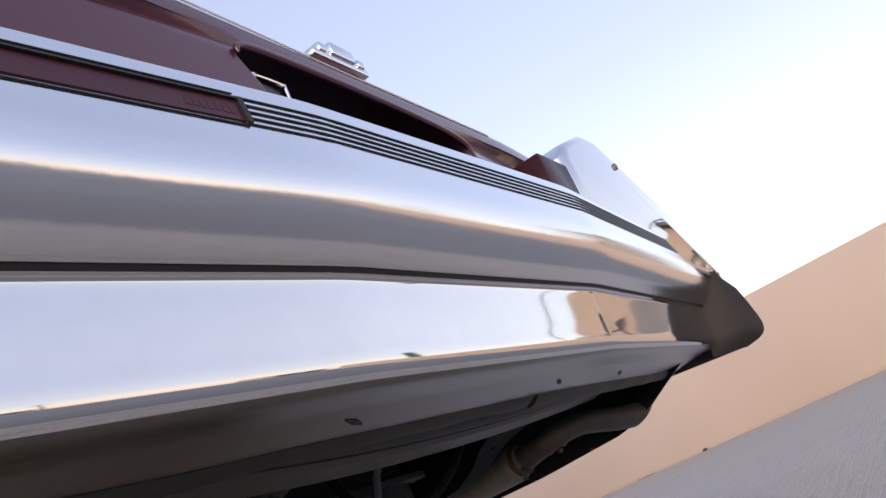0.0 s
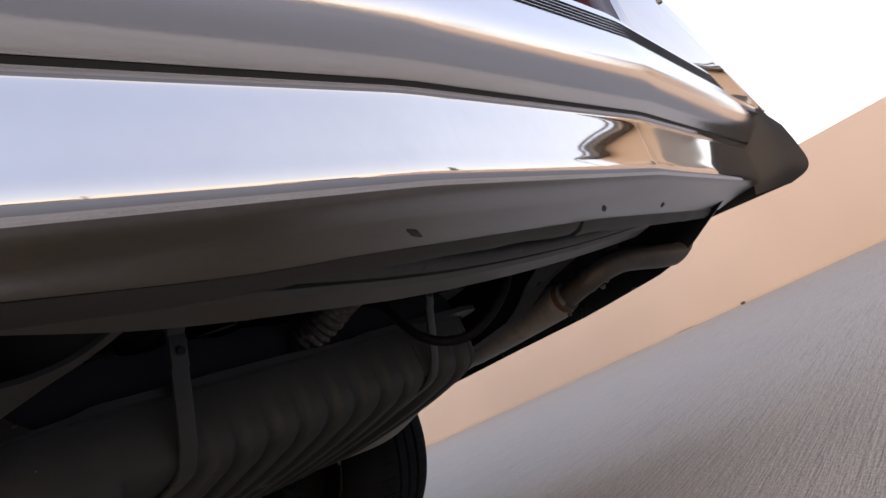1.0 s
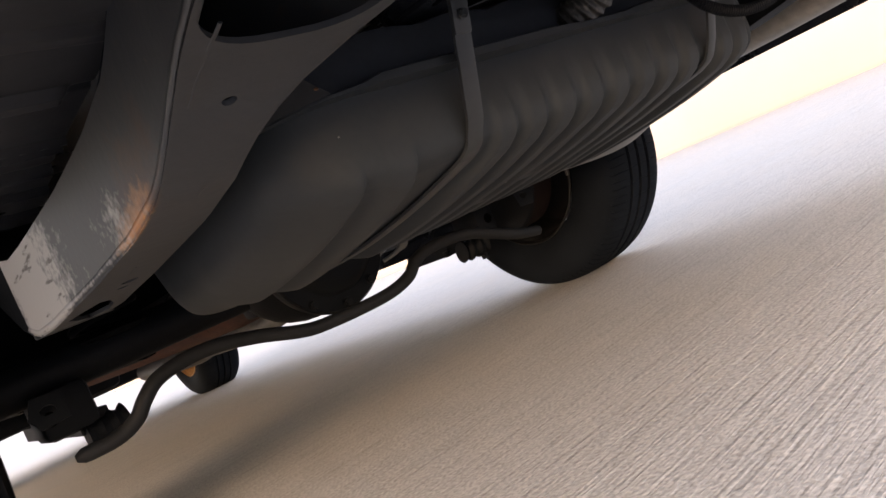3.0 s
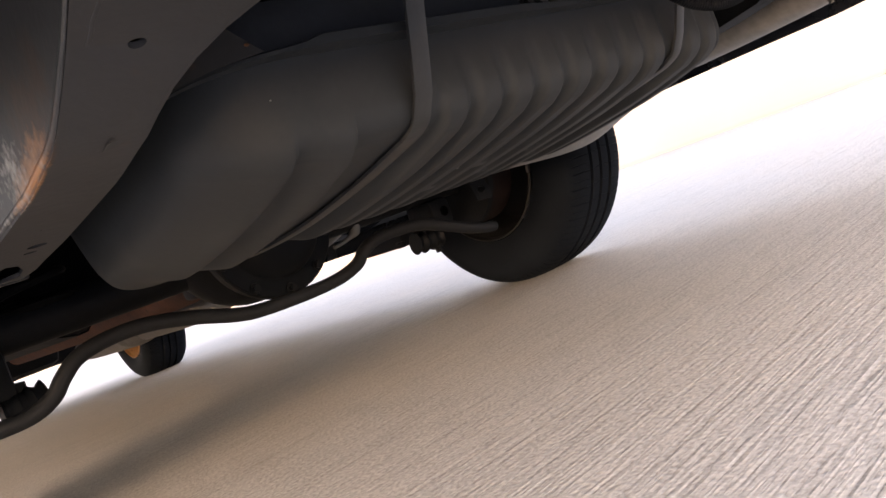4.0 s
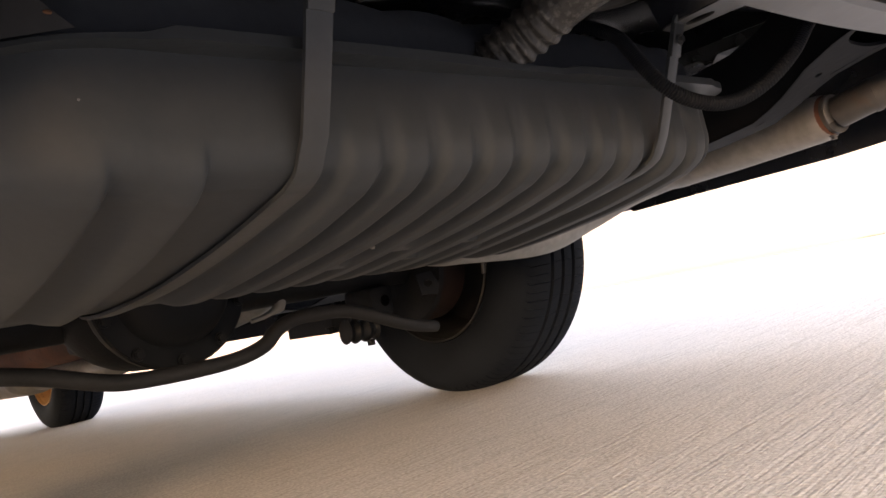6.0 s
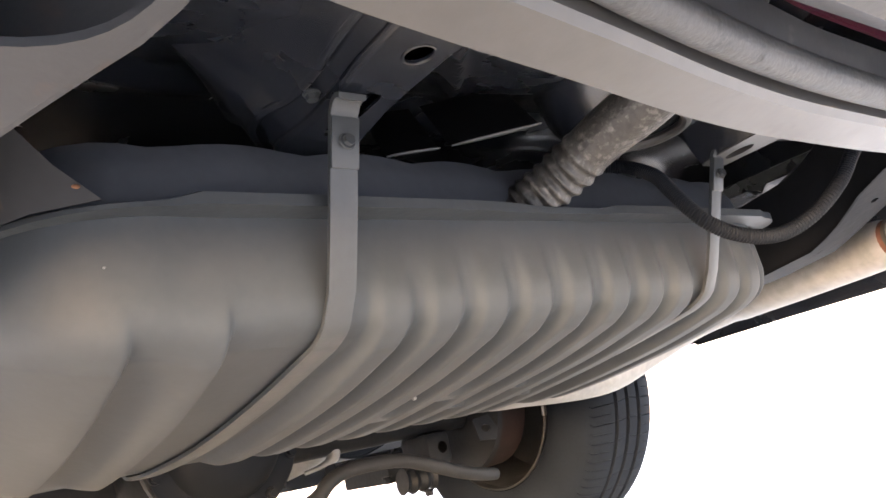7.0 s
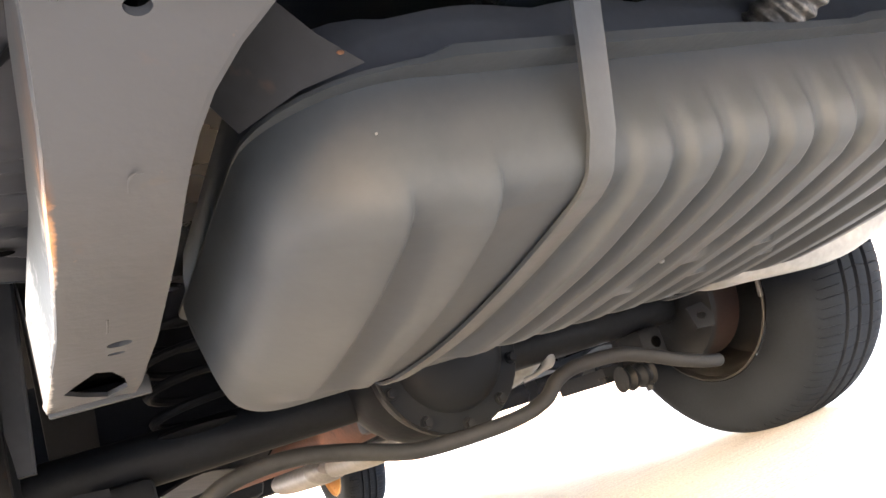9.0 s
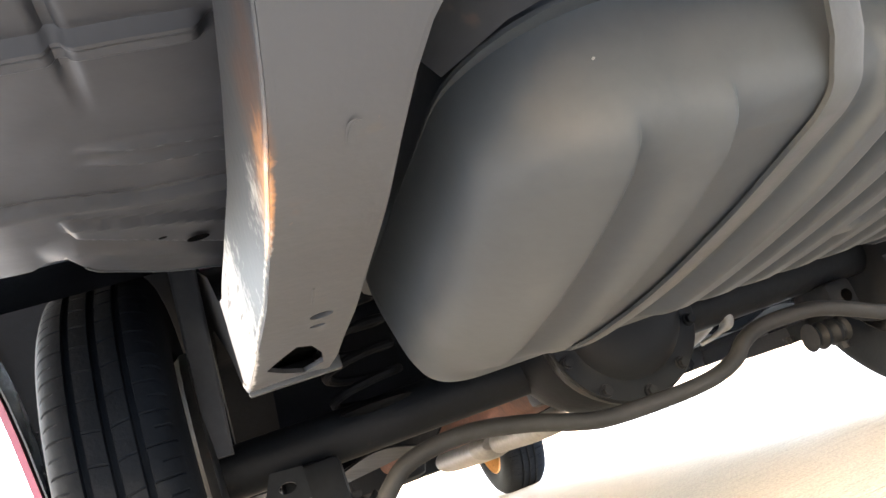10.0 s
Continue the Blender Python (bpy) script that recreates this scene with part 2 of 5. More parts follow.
def stucco():
    """Cream wall paint with faint runs, scuffs and a dirty foot."""
    m, n, l, p = shader("cream_painted_wall")
    big = noise_at(n, l, 0.7, 5)
    spots = noise_at(n, l, 3.2, 6)
    grain = noise_at(n, l, 120, 3)
    col = ramp(n, l, big.outputs[0], [(0.3, (0.445, 0.380, 0.332)), (0.7, (0.490, 0.422, 0.372))]).outputs[0]
    mask = ramp(n, l, spots.outputs[0], [(0.68, (0, 0, 0)), (0.78, (0.5, 0.5, 0.5))]).outputs[0]
    col = mix(n, l, mask, col, (0.47, 0.36, 0.27))
    c = n.new("ShaderNodeTexCoord")
    xyz = n.new("ShaderNodeSeparateXYZ")
    l.new(c.outputs["Object"], xyz.inputs[0])
    foot = n.new("ShaderNodeMath")
    foot.operation = "MULTIPLY_ADD"
    foot.inputs[1].default_value = -0.03
    l.new(spots.outputs[0], foot.inputs[0])
    l.new(xyz.outputs[2], foot.inputs[2])
    dirt = ramp(n, l, foot.outputs[0], [(0.0, (0.5, 0.5, 0.5)), (0.03, (0, 0, 0))]).outputs[0]
    col = mix(n, l, dirt, col, (0.42, 0.34, 0.28))
    l.new(col, p.inputs["Base Color"])
    p.inputs["Roughness"].default_value = 0.9
    b = n.new("ShaderNodeBump")
    b.inputs["Strength"].default_value, b.inputs["Distance"].default_value = 0.3, 0.003
    l.new(grain.outputs[0], b.inputs["Height"])
    l.new(b.outputs[0], p.inputs["Normal"])
    return m


def rail_paint():
    """Grey frame paint, worn through to pale primer and orange rust on the outer flank ahead of the bumper."""
    m, n, l, p = shader("grey_frame_paint")
    c = n.new("ShaderNodeTexCoord")
    big = noise_at(n, l, 6, 5)
    fine = noise_at(n, l, 110, 4)
    col = ramp(n, l, big.outputs[0], [(0.3, (0.0150, 0.0172, 0.0208)), (0.7, (0.0235, 0.0266, 0.0310))]).outputs[0]
    specks = noise_at(n, l, 55, 5)
    col = mix(n, l, ramp(n, l, specks.outputs[0], [(0.68, (0, 0, 0)), (0.74, (0.7, 0.7, 0.7))]).outputs[0], col, (0.03, 0.028, 0.027))
    xyz = n.new("ShaderNodeSeparateXYZ")
    l.new(c.outputs["Object"], xyz.inputs[0])

    def band(src, lo, hi, fade):
        up = n.new("ShaderNodeMapRange")
        up.inputs["From Min"].default_value, up.inputs["From Max"].default_value = lo - fade, lo + fade
        l.new(src, up.inputs[0])
        dn = n.new("ShaderNodeMapRange")
        dn.inputs["From Min"].default_value, dn.inputs["From Max"].default_value = hi + fade, hi - fade
        l.new(src, dn.inputs[0])
        x = n.new("ShaderNodeMath")
        x.operation = "MULTIPLY"
        l.new(up.outputs[0], x.inputs[0])
        l.new(dn.outputs[0], x.inputs[1])
        return x.outputs[0]

    def times(a_, b_, mode="MULTIPLY"):
        x = n.new("ShaderNodeMath")
        x.operation = mode
        for sock, v in zip(x.inputs, (a_, b_)):
            if isinstance(v, (int, float)):
                sock.default_value = v
            else:
                l.new(v, sock)
        return x.outputs[0]

    def worn(area, scale, soft=0.05, rag=1.5):
        """A worn patch with a ragged edge."""
        s = noise_at(n, l, scale, 9)
        t = noise_at(n, l, scale * 6, 4)
        y = times(area, times(times(s.outputs[0], 0.5, "SUBTRACT"), rag), "ADD")
        y = times(y, times(times(t.outputs[0], 0.5, "SUBTRACT"), 0.7), "ADD")
        return ramp(n, l, y, [(0.5 - soft, (0, 0, 0)), (0.5 + soft, (1, 1, 1))]).outputs[0]

    # the patch climbs the flank from the rail's lower edge
    up = times(xyz.outputs[2], times(times(xyz.outputs[1], -0.07), 0.330, "ADD"), "SUBTRACT")
    kink = times(times(times(xyz.outputs[1], -1.0), -0.876, "ADD"), 0.0, "MAXIMUM")
    up = times(up, times(kink, 0.45), "SUBTRACT")
    edge = times(xyz.outputs[0], times(times(times(xyz.outputs[1], 0.87, "ADD"), 0.0, "MAXIMUM"), 0.066), "ADD")
    flank = band(edge, -0.57, -0.4880, 0.0035)
    side = times(flank, band(times(up, times(times(xyz.outputs[1], 0.76, "ADD"), 0.25), "SUBTRACT"), -0.08, 0.050, 0.020))
    lean = times(up, times(times(times(xyz.outputs[1], 0.895, "ADD"), 0.0, "MAXIMUM"), 0.17), "ADD")
    pale = worn(times(side, band(xyz.outputs[1], -0.85, -0.40, 0.045)), 26, 0.16, 0.9)
    rust = worn(times(flank, times(band(lean, -0.02, 0.036, 0.014), band(xyz.outputs[1], -0.868, -0.745, 0.03))), 24, 0.26, 0.8)
    brown = worn(times(times(flank, band(up, -0.02, 0.055, 0.02)), band(xyz.outputs[1], -0.915, -0.80, 0.04)), 18, 0.25)
    col = mix(n, l, brown, col, (0.055, 0.028, 0.018))
    col = mix(n, l, pale, col, (0.46, 0.435, 0.40))
    col = mix(n, l, rust, col, (0.45, 0.20, 0.07))
    scratch = noise_at(n, l, 1.0, 5, (90, 14, 90))
    col = mix(n, l, times(pale, ramp(n, l, scratch.outputs[0], [(0.60, (0, 0, 0)), (0.66, (1, 1, 1))]).outputs[0]), col, (0.10, 0.08, 0.065))
    l.new(col, p.inputs["Base Color"])
    p.inputs["Roughness"].default_value = 0.5
    b = n.new("ShaderNodeBump")
    b.inputs["Strength"].default_value, b.inputs["Distance"].default_value = 0.15, 0.002
    l.new(fine.outputs[0], b.inputs["Height"])
    l.new(b.outputs[0], p.inputs["Normal"])
    return m


CONCRETE, STUCCO, RAIL = concrete(), stucco(), rail_paint()


# ---------------------------------------------------------------- shape helpers
def mesh_from(bm, name, material, smooth=True, sharp=35):
    me = bpy.data.meshes.new(name)
    bmesh.ops.recalc_face_normals(bm, faces=bm.faces[:])
    bm.to_mesh(me)
    bm.free()
    me.materials.append(material)
    if smooth:
        for f in me.polygons:
            f.use_smooth = True
        me.set_sharp_from_angle(angle=radians(sharp))
    return me


def part(name, bm, material, parent, label="", smooth=True, sharp=35):
    ob = new(name, mesh_from(bm, name, material, smooth, sharp))
    ob.parent = parent
    if label:
        tagged(ob, label)
    return ob


def box(x0, x1, y0, y1, z0, z1, bevel=0.004, bm=None):
    bm = bm or bmesh.new()
    made = bmesh.ops.create_cube(bm, size=1)["verts"]
    bmesh.ops.scale(bm, vec=(x1 - x0, y1 - y0, z1 - z0), verts=made)
    bmesh.ops.translate(bm, vec=((x0 + x1) / 2, (y0 + y1) / 2, (z0 + z1) / 2), verts=made)
    if bevel:
        edges = list({e for v in made for e in v.link_edges})
        bmesh.ops.bevel(bm, geom=edges, offset=bevel, segments=2, affect="EDGES", profile=0.5)
    return bm


def glide(points, steps=8):
    """Points along a smooth curve through the given ones."""
    p = [Vector(q) for q in points]
    p = [2 * p[0] - p[1], *p, 2 * p[-1] - p[-2]]
    out = []
    for k in range(1, len(p) - 2):
        for s in range(steps):
            t = s / steps
            a, b, c, d = p[k - 1:k + 3]
            out.append(0.5 * ((2 * b) + (c - a) * t + (2 * a - 5 * b + 4 * c - d) * t * t + (3 * b - a - 3 * c + d) * t ** 3))
    out.append(p[-2])
    return out


def tube(points, radius, seg=16, steps=8, bm=None, flat=1.0, caps=True, wave=None):
    """A tube along a smooth curve; radius: a number or a function of the way along (0 to 1); flat squeezes it upright."""
    bm = bm or bmesh.new()
    line = glide(points, steps) if steps > 1 else [Vector(q) for q in points]
    rings, up = [], Vector((0, 0, 1))
    for k, q in enumerate(line):
        d = (line[min(k + 1, len(line) - 1)] - line[max(k - 1, 0)]).normalized()
        if abs(d.z) > 0.95 and k == 0:
            up = Vector((0, 1, 0))
        side = d.cross(up).normalized()
        up = side.cross(d).normalized()
        r = radius(k / (len(line) - 1)) if callable(radius) else radius
        rings.append([bm.verts.new(q + side * (r * math.cos(w)) + up * (r * flat * math.sin(w))) for w in (2 * math.pi * s / seg for s in range(seg))])
    for a, b in zip(rings, rings[1:]):
        for s in range(seg):
            bm.faces.new((a[s], a[(s + 1) % seg], b[(s + 1) % seg], b[s]))
    if caps:
        bm.faces.new(rings[0])
        bm.faces.new(rings[-1])
    return bm


def sheet(f, nu, nv, thick=0.0, bm=None, wrap=False):
    """A grid of f(u, v), u and v from 0 to 1, with a second skin set back by thick."""
    bm = bm or bmesh.new()
    g = [[bm.verts.new(f(i / nu, j / nv)) for j in range(nv + 1)] for i in range(nu + 1)]
    made = [bm.faces.new((g[i][j], g[i + 1][j], g[i + 1][j + 1], g[i][j + 1])) for i in range(nu) for j in range(nv)]
    if thick:
        bm.normal_update()
        bmesh.ops.solidify(bm, geom=made, thickness=thick)
    return bm


def lathe(profile, seg=48, bm=None, axis="x"):
    """Turns (along, radius) round the x axis (or y)."""
    bm = bm or bmesh.new()
    rings = []
    for a, r in profile:
        ring = []
        for s in range(seg):
            w = 2 * math.pi * s / seg
            c, d = r * math.cos(w), r * math.sin(w)
            ring.append(bm.verts.new((a, c, d) if axis == "x" else (c, a, d)))
        rings.append(ring)
    for a, b in zip(rings, rings[1:]):
        for s in range(seg):
            bm.faces.new((a[s], a[(s + 1) % seg], b[(s + 1) % seg], b[s]))
    return bm


def loft(profiles, closed=False, caps=False, bm=None):
    """Joins rows of points of the same number."""
    bm = bm or bmesh.new()
    rows = [[bm.verts.new(q) for q in row] for row in profiles]
    for a, b in zip(rows, rows[1:]):
        m = len(a)
        for s in range(m if closed else m - 1):
            bm.faces.new((a[s], a[(s + 1) % m], b[(s + 1) % m], b[s]))
    if caps and closed:
        bm.faces.new(rows[0])
        bm.faces.new(rows[-1])
    return bm


def lerp(x, pts):
    """Straight lines between (x, value) pairs."""
    if x <= pts[0][0]:
        return pts[0][1]
    for (a, p), (b, q) in zip(pts, pts[1:]):
        if x <= b:
            return p + (q - p) * (x - a) / (b - a)
    return pts[-1][1]


def smooth01(t):
    t = min(1, max(0, t))
    return t * t * (3 - 2 * t)


def ellipsoid(cx, cy, cz, rx, ry, rz, bm=None, seg=16):
    bm = bm or bmesh.new()
    made = bmesh.ops.create_uvsphere(bm, u_segments=seg, v_segments=seg // 2, radius=1)["verts"]
    bmesh.ops.scale(bm, vec=(rx, ry, rz), verts=made)
    bmesh.ops.translate(bm, vec=(cx, cy, cz), verts=made)
    return bm


def disc_bolt(x, y, z, r, depth, axis="y", bm=None, seg=6):
    """A six-sided bolt head with its washer, facing the rear (y) or down (z)."""
    bm = bm or bmesh.new()
    for rr, d, s in ((r * 1.35, depth * 0.3, 12), (r, depth, seg)):
        made = bmesh.ops.create_cone(bm, cap_ends=True, segments=s, radius1=rr, radius2=rr * 0.92, depth=d)["verts"]
        turn = Matrix.Rotation(radians(90), 4, "X") if axis == "y" else Matrix.Rotation(radians(180), 4, "X")
        bmesh.ops.transform(bm, matrix=Matrix.Translation((x, y - d / 2 if axis == "y" else y, z if axis == "y" else z - d / 2)) @ turn, verts=made)
    return bm


# ---------------------------------------------------------------- the setting
bm = bmesh.new()
cuts_x = [-3000, -400, -60, -20, -8, -4, -2, -1, 0, 1, 2, 3, 4, 6, 10, 30, 100, 500, 3000]
cuts_y = [-3000, -400, -60, -20, -8, -4, -2, -1, 0, 1, 2, 3, 4, 6, 10, 30, 100, 500, 3000]
vs = [[bm.verts.new((x, y, 0)) for y in cuts_y] for x in cuts_x]
for i in range(len(cuts_x) - 1):
    for j in range(len(cuts_y) - 1):
        bm.faces.new((vs[i][j], vs[i + 1][j], vs[i + 1][j + 1], vs[i][j + 1]))
ground = new("ground", mesh_from(bm, "ground", CONCRETE, False))
tagged(ground, "light grey broom-finished concrete paving", "ground", kind="structure")

# added, unseen darker ground that dims the chrome's reflections and the underbody bounce
bm = bmesh.new()
for x0, x1 in ((-900, -60), (-60, -8), (-8, 0.8), (0.8, 60), (60, 900)):
    for y0, y1 in ((-900, -60), (-60, -8), (-8, -1.62)):
        bm.faces.new([bm.verts.new((x, y, 0.004)) for x, y in ((x0, y0), (x1, y0), (x1, y1), (x0, y1))])
bmesh.ops.remove_doubles(bm, verts=bm.verts[:], dist=0.001)
road = new("road", mesh_from(bm, "road", DARK_GROUND, False))
tagged(road, "grey ground sheet added behind the car to darken reflections", "road", kind="structure")

WALL_X, WALL_H = 6.7, 1.05
bm = box(WALL_X, WALL_X + 0.22, -9.5, 34, -0.1, WALL_H, 0.012)
wall = new("wall_east", mesh_from(bm, "wall_east", STUCCO, True))
tagged(wall, "low cream painted wall along the paving", "wall", kind="structure")

# a crack that leaves the wall and runs along it
line = glide([(6.69, 1.40, 0.004), (6.42, 1.52, 0.004), (6.12, 1.76, 0.004), (5.97, 2.05, 0.004), (6.02, 2.6, 0.004), (6.10, 3.2, 0.004), (6.2, 4.2, 0.004)], 14)
rows = []
for k, q in enumerate(line):
    t_ = (line[min(k + 1, len(line) - 1)] - line[max(k - 1, 0)]).normalized()
    w_ = 0.011 * (1 - 0.6 * k / len(line)) * (0.6 + 0.8 * abs(noise.noise(Vector((k * 0.9, 2, 0)))))
    shift = Vector((-t_.y, t_.x, 0))
    q = q + shift * 0.015 * noise.noise(Vector((k * 0.5, 7, 0)))
    rows.append([q + shift * w_, q - shift * w_])
crack = new("ground_crack", mesh_from(loft(rows), "ground_crack", DARK_GROUND, False))
tagged(crack, "dark ragged crack in the concrete beside the wall", "crack", kind="structure")

# far things behind the car, seen in its chrome
def far_building(x, y, w, d, h):
    e_ = new("far_building")
    e_.location = (x, y, 0)
    part("wall", box(-w / 2, w / 2, -d / 2, d / 2, 0, h, 0.05), STUCCO_FAR, e_)
    part("roof", box(-w / 2 - 0.2, w / 2 + 0.2, -d / 2 - 0.2, d / 2 + 0.2, h, h + 0.35, 0.05), FLOOR, e_)
    for k in range(max(2, int(w / 4))):
        xx = -w / 2 + (k + 0.5) * w / max(2, int(w / 4))
        part("window", box(xx - 0.8, xx + 0.8, d / 2 - 0.02, d / 2 + 0.05, 1.0, 2.3, 0.02), GLASS_BLACK, e_)
    return tagged(e_, "low tan building far across the paving", "building", "far buildings")


far_building(36, -52, 5, 5, 2.6)
far_building(20, -85, 16, 8, 3.0)
far_building(-40, -110, 22, 10, 4.0)


def house(x, y):
    """A low house beyond the wall, with a garage door and a white porch post."""
    e_ = new("house")
    e_.location = (x, y, 0)
    part("wall", box(0, 7, -3.2, 2.2, 0, 5.2, 0.04), STUCCO_FAR, e_)
    part("porch_wall", box(-0.9, 0, -3.2, -1.9, 0, 3.1, 0.04), STUCCO, e_, "cream porch wall")
    part("roof", box(-0.6, 7.4, -3.6, 2.6, 5.2, 5.45, 0.05), FLOOR, e_)
    door = part("garage_door", box(-0.05, 0.02, -0.2, 1.9, 0, 3.4, 0.02), BAR, e_, "tan garage door")
    for k in range(4):
        part("panel", box(-0.08, -0.05, -0.1, 1.8, 0.08 + k * 0.83, 0.80 + k * 0.83, 0.02), STUCCO_FAR, door)
    part("post", box(-0.5, -0.38, -0.75, -0.62, 0, 5.2, 0.01), PIN, e_, "white porch post")
    part("window", box(-0.04, 0.02, -1.7, -0.9, 2.2, 3.8, 0.02), GLASS_BLACK, e_)
    return tagged(e_, "low tan house with a garage beyond the wall", "house")


house(22.5, -7.6)

lamp_post = new("street_lamp")
lamp_post.location = (17.5, -9.3, 0)
part("pole", tube([(0, 0, 0), (0, 0, 2.6), (0, 0, 4.2), (0, 0.15, 4.45), (0, 0.6, 4.5), (0, 1.8, 4.55)], 0.028, 10, 6), RUST, lamp_post, "brown thin pole with its arm")
part("lamp_head", ellipsoid(0, 1.95, 4.53, 0.10, 0.20, 0.05), STRAP, lamp_post)
tagged(lamp_post, "brown street lamp with a level arm beyond the wall", "street lamp")

sign = new("road_sign")
sign.location = (12.6, -10.6, 0)
sign.rotation_euler = (0, 0, radians(52))
part("post", tube([(0, 0, 0), (0, 0, 2.6)], 0.05, 10, 1), STRAP, sign)
part("board", box(-0.15, 0.15, -0.03, 0.03, 1.7, 3.0, 0.02), SIGN_GREEN, sign)
tagged(sign, "green road sign on a steel post", "road sign")

pole = new("utility_pole")
pole.location = (21, -60, 0)
part("post", tube([(0, 0, 0), (0, 0, 8)], lambda t: 0.16 - 0.05 * t, 10, 1), RUST, pole)
part("crossarm", box(-0.8, 0.8, -0.06, 0.06, 7.3, 7.45, 0.01), RUST, pole)
tagged(pole, "wooden utility pole with a crossarm", "pole")

# small things at the foot of the wall
pebble = new("pebble", mesh_from(ellipsoid(0, 0, 0.010, 0.018, 0.026, 0.013, None, 12), "pebble", RUST))
pebble.location = (6.60, 0.42, 0)
tagged(pebble, "small dark pebble at the foot of the wall", "pebble")
bm = bmesh.new()
for k in range(60):
    y = -0.11 + 0.0036 * k + 0.003 * noise.noise(Vector((k * 1.7, 0, 0)))
    h = (0.006 + 0.010 * abs(noise.noise(Vector((k * 2.3, 4, 0))))) * (0.4 + 0.6 * math.sin(math.pi * k / 59))
    for s in (-1, 1):
        w_ = bm.verts.new((0.005 * s, y - 0.002, 0))
        v_ = bm.verts.new((0.005 * s, y + 0.002, 0))
        u_ = bm.verts.new((0.004 * s + 0.006 * noise.noise(Vector((k, s, 0))), y + 0.004 * s, h))
        bm.faces.new((w_, v_, u_))
moss = new("weed_strip", mesh_from(bm, "weed_strip", MOSS, False))
moss.location = (6.69, 1.05, 0)
tagged(moss, "thin strip of green weeds along the wall", "weeds", kind="stuff")

# ---------------------------------------------------------------- the car
car = tagged(new("car"), "maroon sedan with chrome rear bumper, parked on the concrete", "car")
# the car stands a little nose down on the sloping paving
car.location, car.rotation_euler = (0, 0.0009, -0.037), (math.atan(0.025), 0, 0)

# ---- body shell
AXLE_Z, BASE_Y = 0.334, 2.745


def side_low(y):
    """The lower edge of the body side, with its wheel arches."""
    base = lerp(y, [(-1.2, 0.46), (-1.09, 0.405), (-1.03, 0.383), (-0.99, 0.379), (-0.90, 0.373), (-0.81, 0.366), (-0.6, 0.361), (-0.36, 0.353), (0.36, 0.235), (2.38, 0.225), (3.11, 0.3), (3.7, 0.36)])
    for yc in (0.0, BASE_Y):
        d = abs(y - yc)
        if d < 0.37:
            base = max(base, AXLE_Z + math.sqrt(0.37 ** 2 - d ** 2))
    return base


def side_x(z, y):
    return 0.905 - 0.22 * (z - 0.6) ** 2 - 0.07 * smooth01((-0.9 - y) / 0.3) - 0.08 * smooth01((y - 3.2) / 0.5)


def belt(y):
    return lerp(y, [(-1.2, 0.79), (-0.6, 0.88), (0.2, 0.90), (2.0, 0.91), (3.7, 0.80)])


for s in (-1, 1):
    def flank(u, v, s=s):
        y = -1.19 + u * 4.87
        lo, hi = side_low(y), belt(y)
        z = lo + (hi - lo) * v
        return Vector((s * side_x(z, y), y, z))
    part("quarter_panel", sheet(flank, 120, 10, 0.012 * s), MAROON, car)

    def lining(u, v, s=s):
        q = flank(u, v)
        return Vector((q.x - s * 0.022, q.y, q.z - 0.006))
    part("panel_lining", sheet(lining, 100, 6, 0.003), FLOOR, car, "black undercoated inside of the flank")

bm = sheet(lambda u, v: Vector(((u - 0.5) * 1.74 * lerp(v, [(0, 0.98), (1, 1)]), -1.195 + v * 1.03, lerp(v, [(0, 0.819), (0.08, 0.838), (1, 0.935)]) - 0.04 * abs(2 * u - 1) ** 3)), 20, 14, 0.01)
part("deck_lid", bm, MAROON, car)
bm = sheet(lambda u, v: Vector(((u - 0.5) * 1.7, 1.75 + v * 1.95, lerp(v, [(0, 0.945), (1, 0.82)]) - 0.05 * abs(2 * u - 1) ** 3)), 20, 14, 0.01)
part("hood", bm, MAROON, car)
cab = [(-0.30, 0.90), (0.05, 1.28), (0.30, 1.345), (0.95, 1.36), (1.15, 1.31), (1.80, 0.94)]
half = [0.74, 0.60, 0.585, 0.585, 0.60, 0.74]
rows = [[Vector((x, y, z - 0.03 * abs(x / w) ** 3)) for x in (w * (k / 6 - 1) for k in range(13))] for (y, z), w in zip(cab, half)]
bm = loft(rows)
part("roof", bm, MAROON, car)
for s in (-1, 1):
    bm = bmesh.new()
    low = [Vector((s * 0.83, y, belt(y))) for y in (-0.30, 0.2, 0.6, 1.1, 1.8)]
    top = [Vector((s * 0.74, -0.30, 0.90)), Vector((s * 0.60, 0.05, 1.26)), Vector((s * 0.585, 0.45, 1.32)), Vector((s * 0.6, 1.1, 1.29)), Vector((s * 0.74, 1.80, 0.92))]
    part("side_glass", loft([low, top]), GLASS_BLACK, car)
part("rear_glass", sheet(lambda u, v: Vector(((u - 0.5) * lerp(v, [(0, 1.3), (1, 1.05)]), -0.27 + v * 0.30, 0.94 + v * 0.325)), 8, 4), GLASS_BLACK, car)
part("windscreen", sheet(lambda u, v: Vector(((u - 0.5) * lerp(v, [(0, 1.3), (1, 1.05)]), 1.78 - v * 0.60, 0.965 + v * 0.345)), 8, 4), GLASS_BLACK, car)
part("front_panel", sheet(lambda u, v: Vector(((u - 0.5) * 1.62, 3.69 - 0.06 * abs(2 * u - 1) ** 2, 0.34 + v * 0.48)), 12, 6, 0.01), MAROON, car)
part("front_lining", sheet(lambda u, v: Vector(((u - 0.5) * 1.62, 3.62 - 0.06 * abs(2 * u - 1) ** 2, 0.30 + v * 0.55)), 12, 6, 0.004), FLOOR, car, "black inside of the nose")
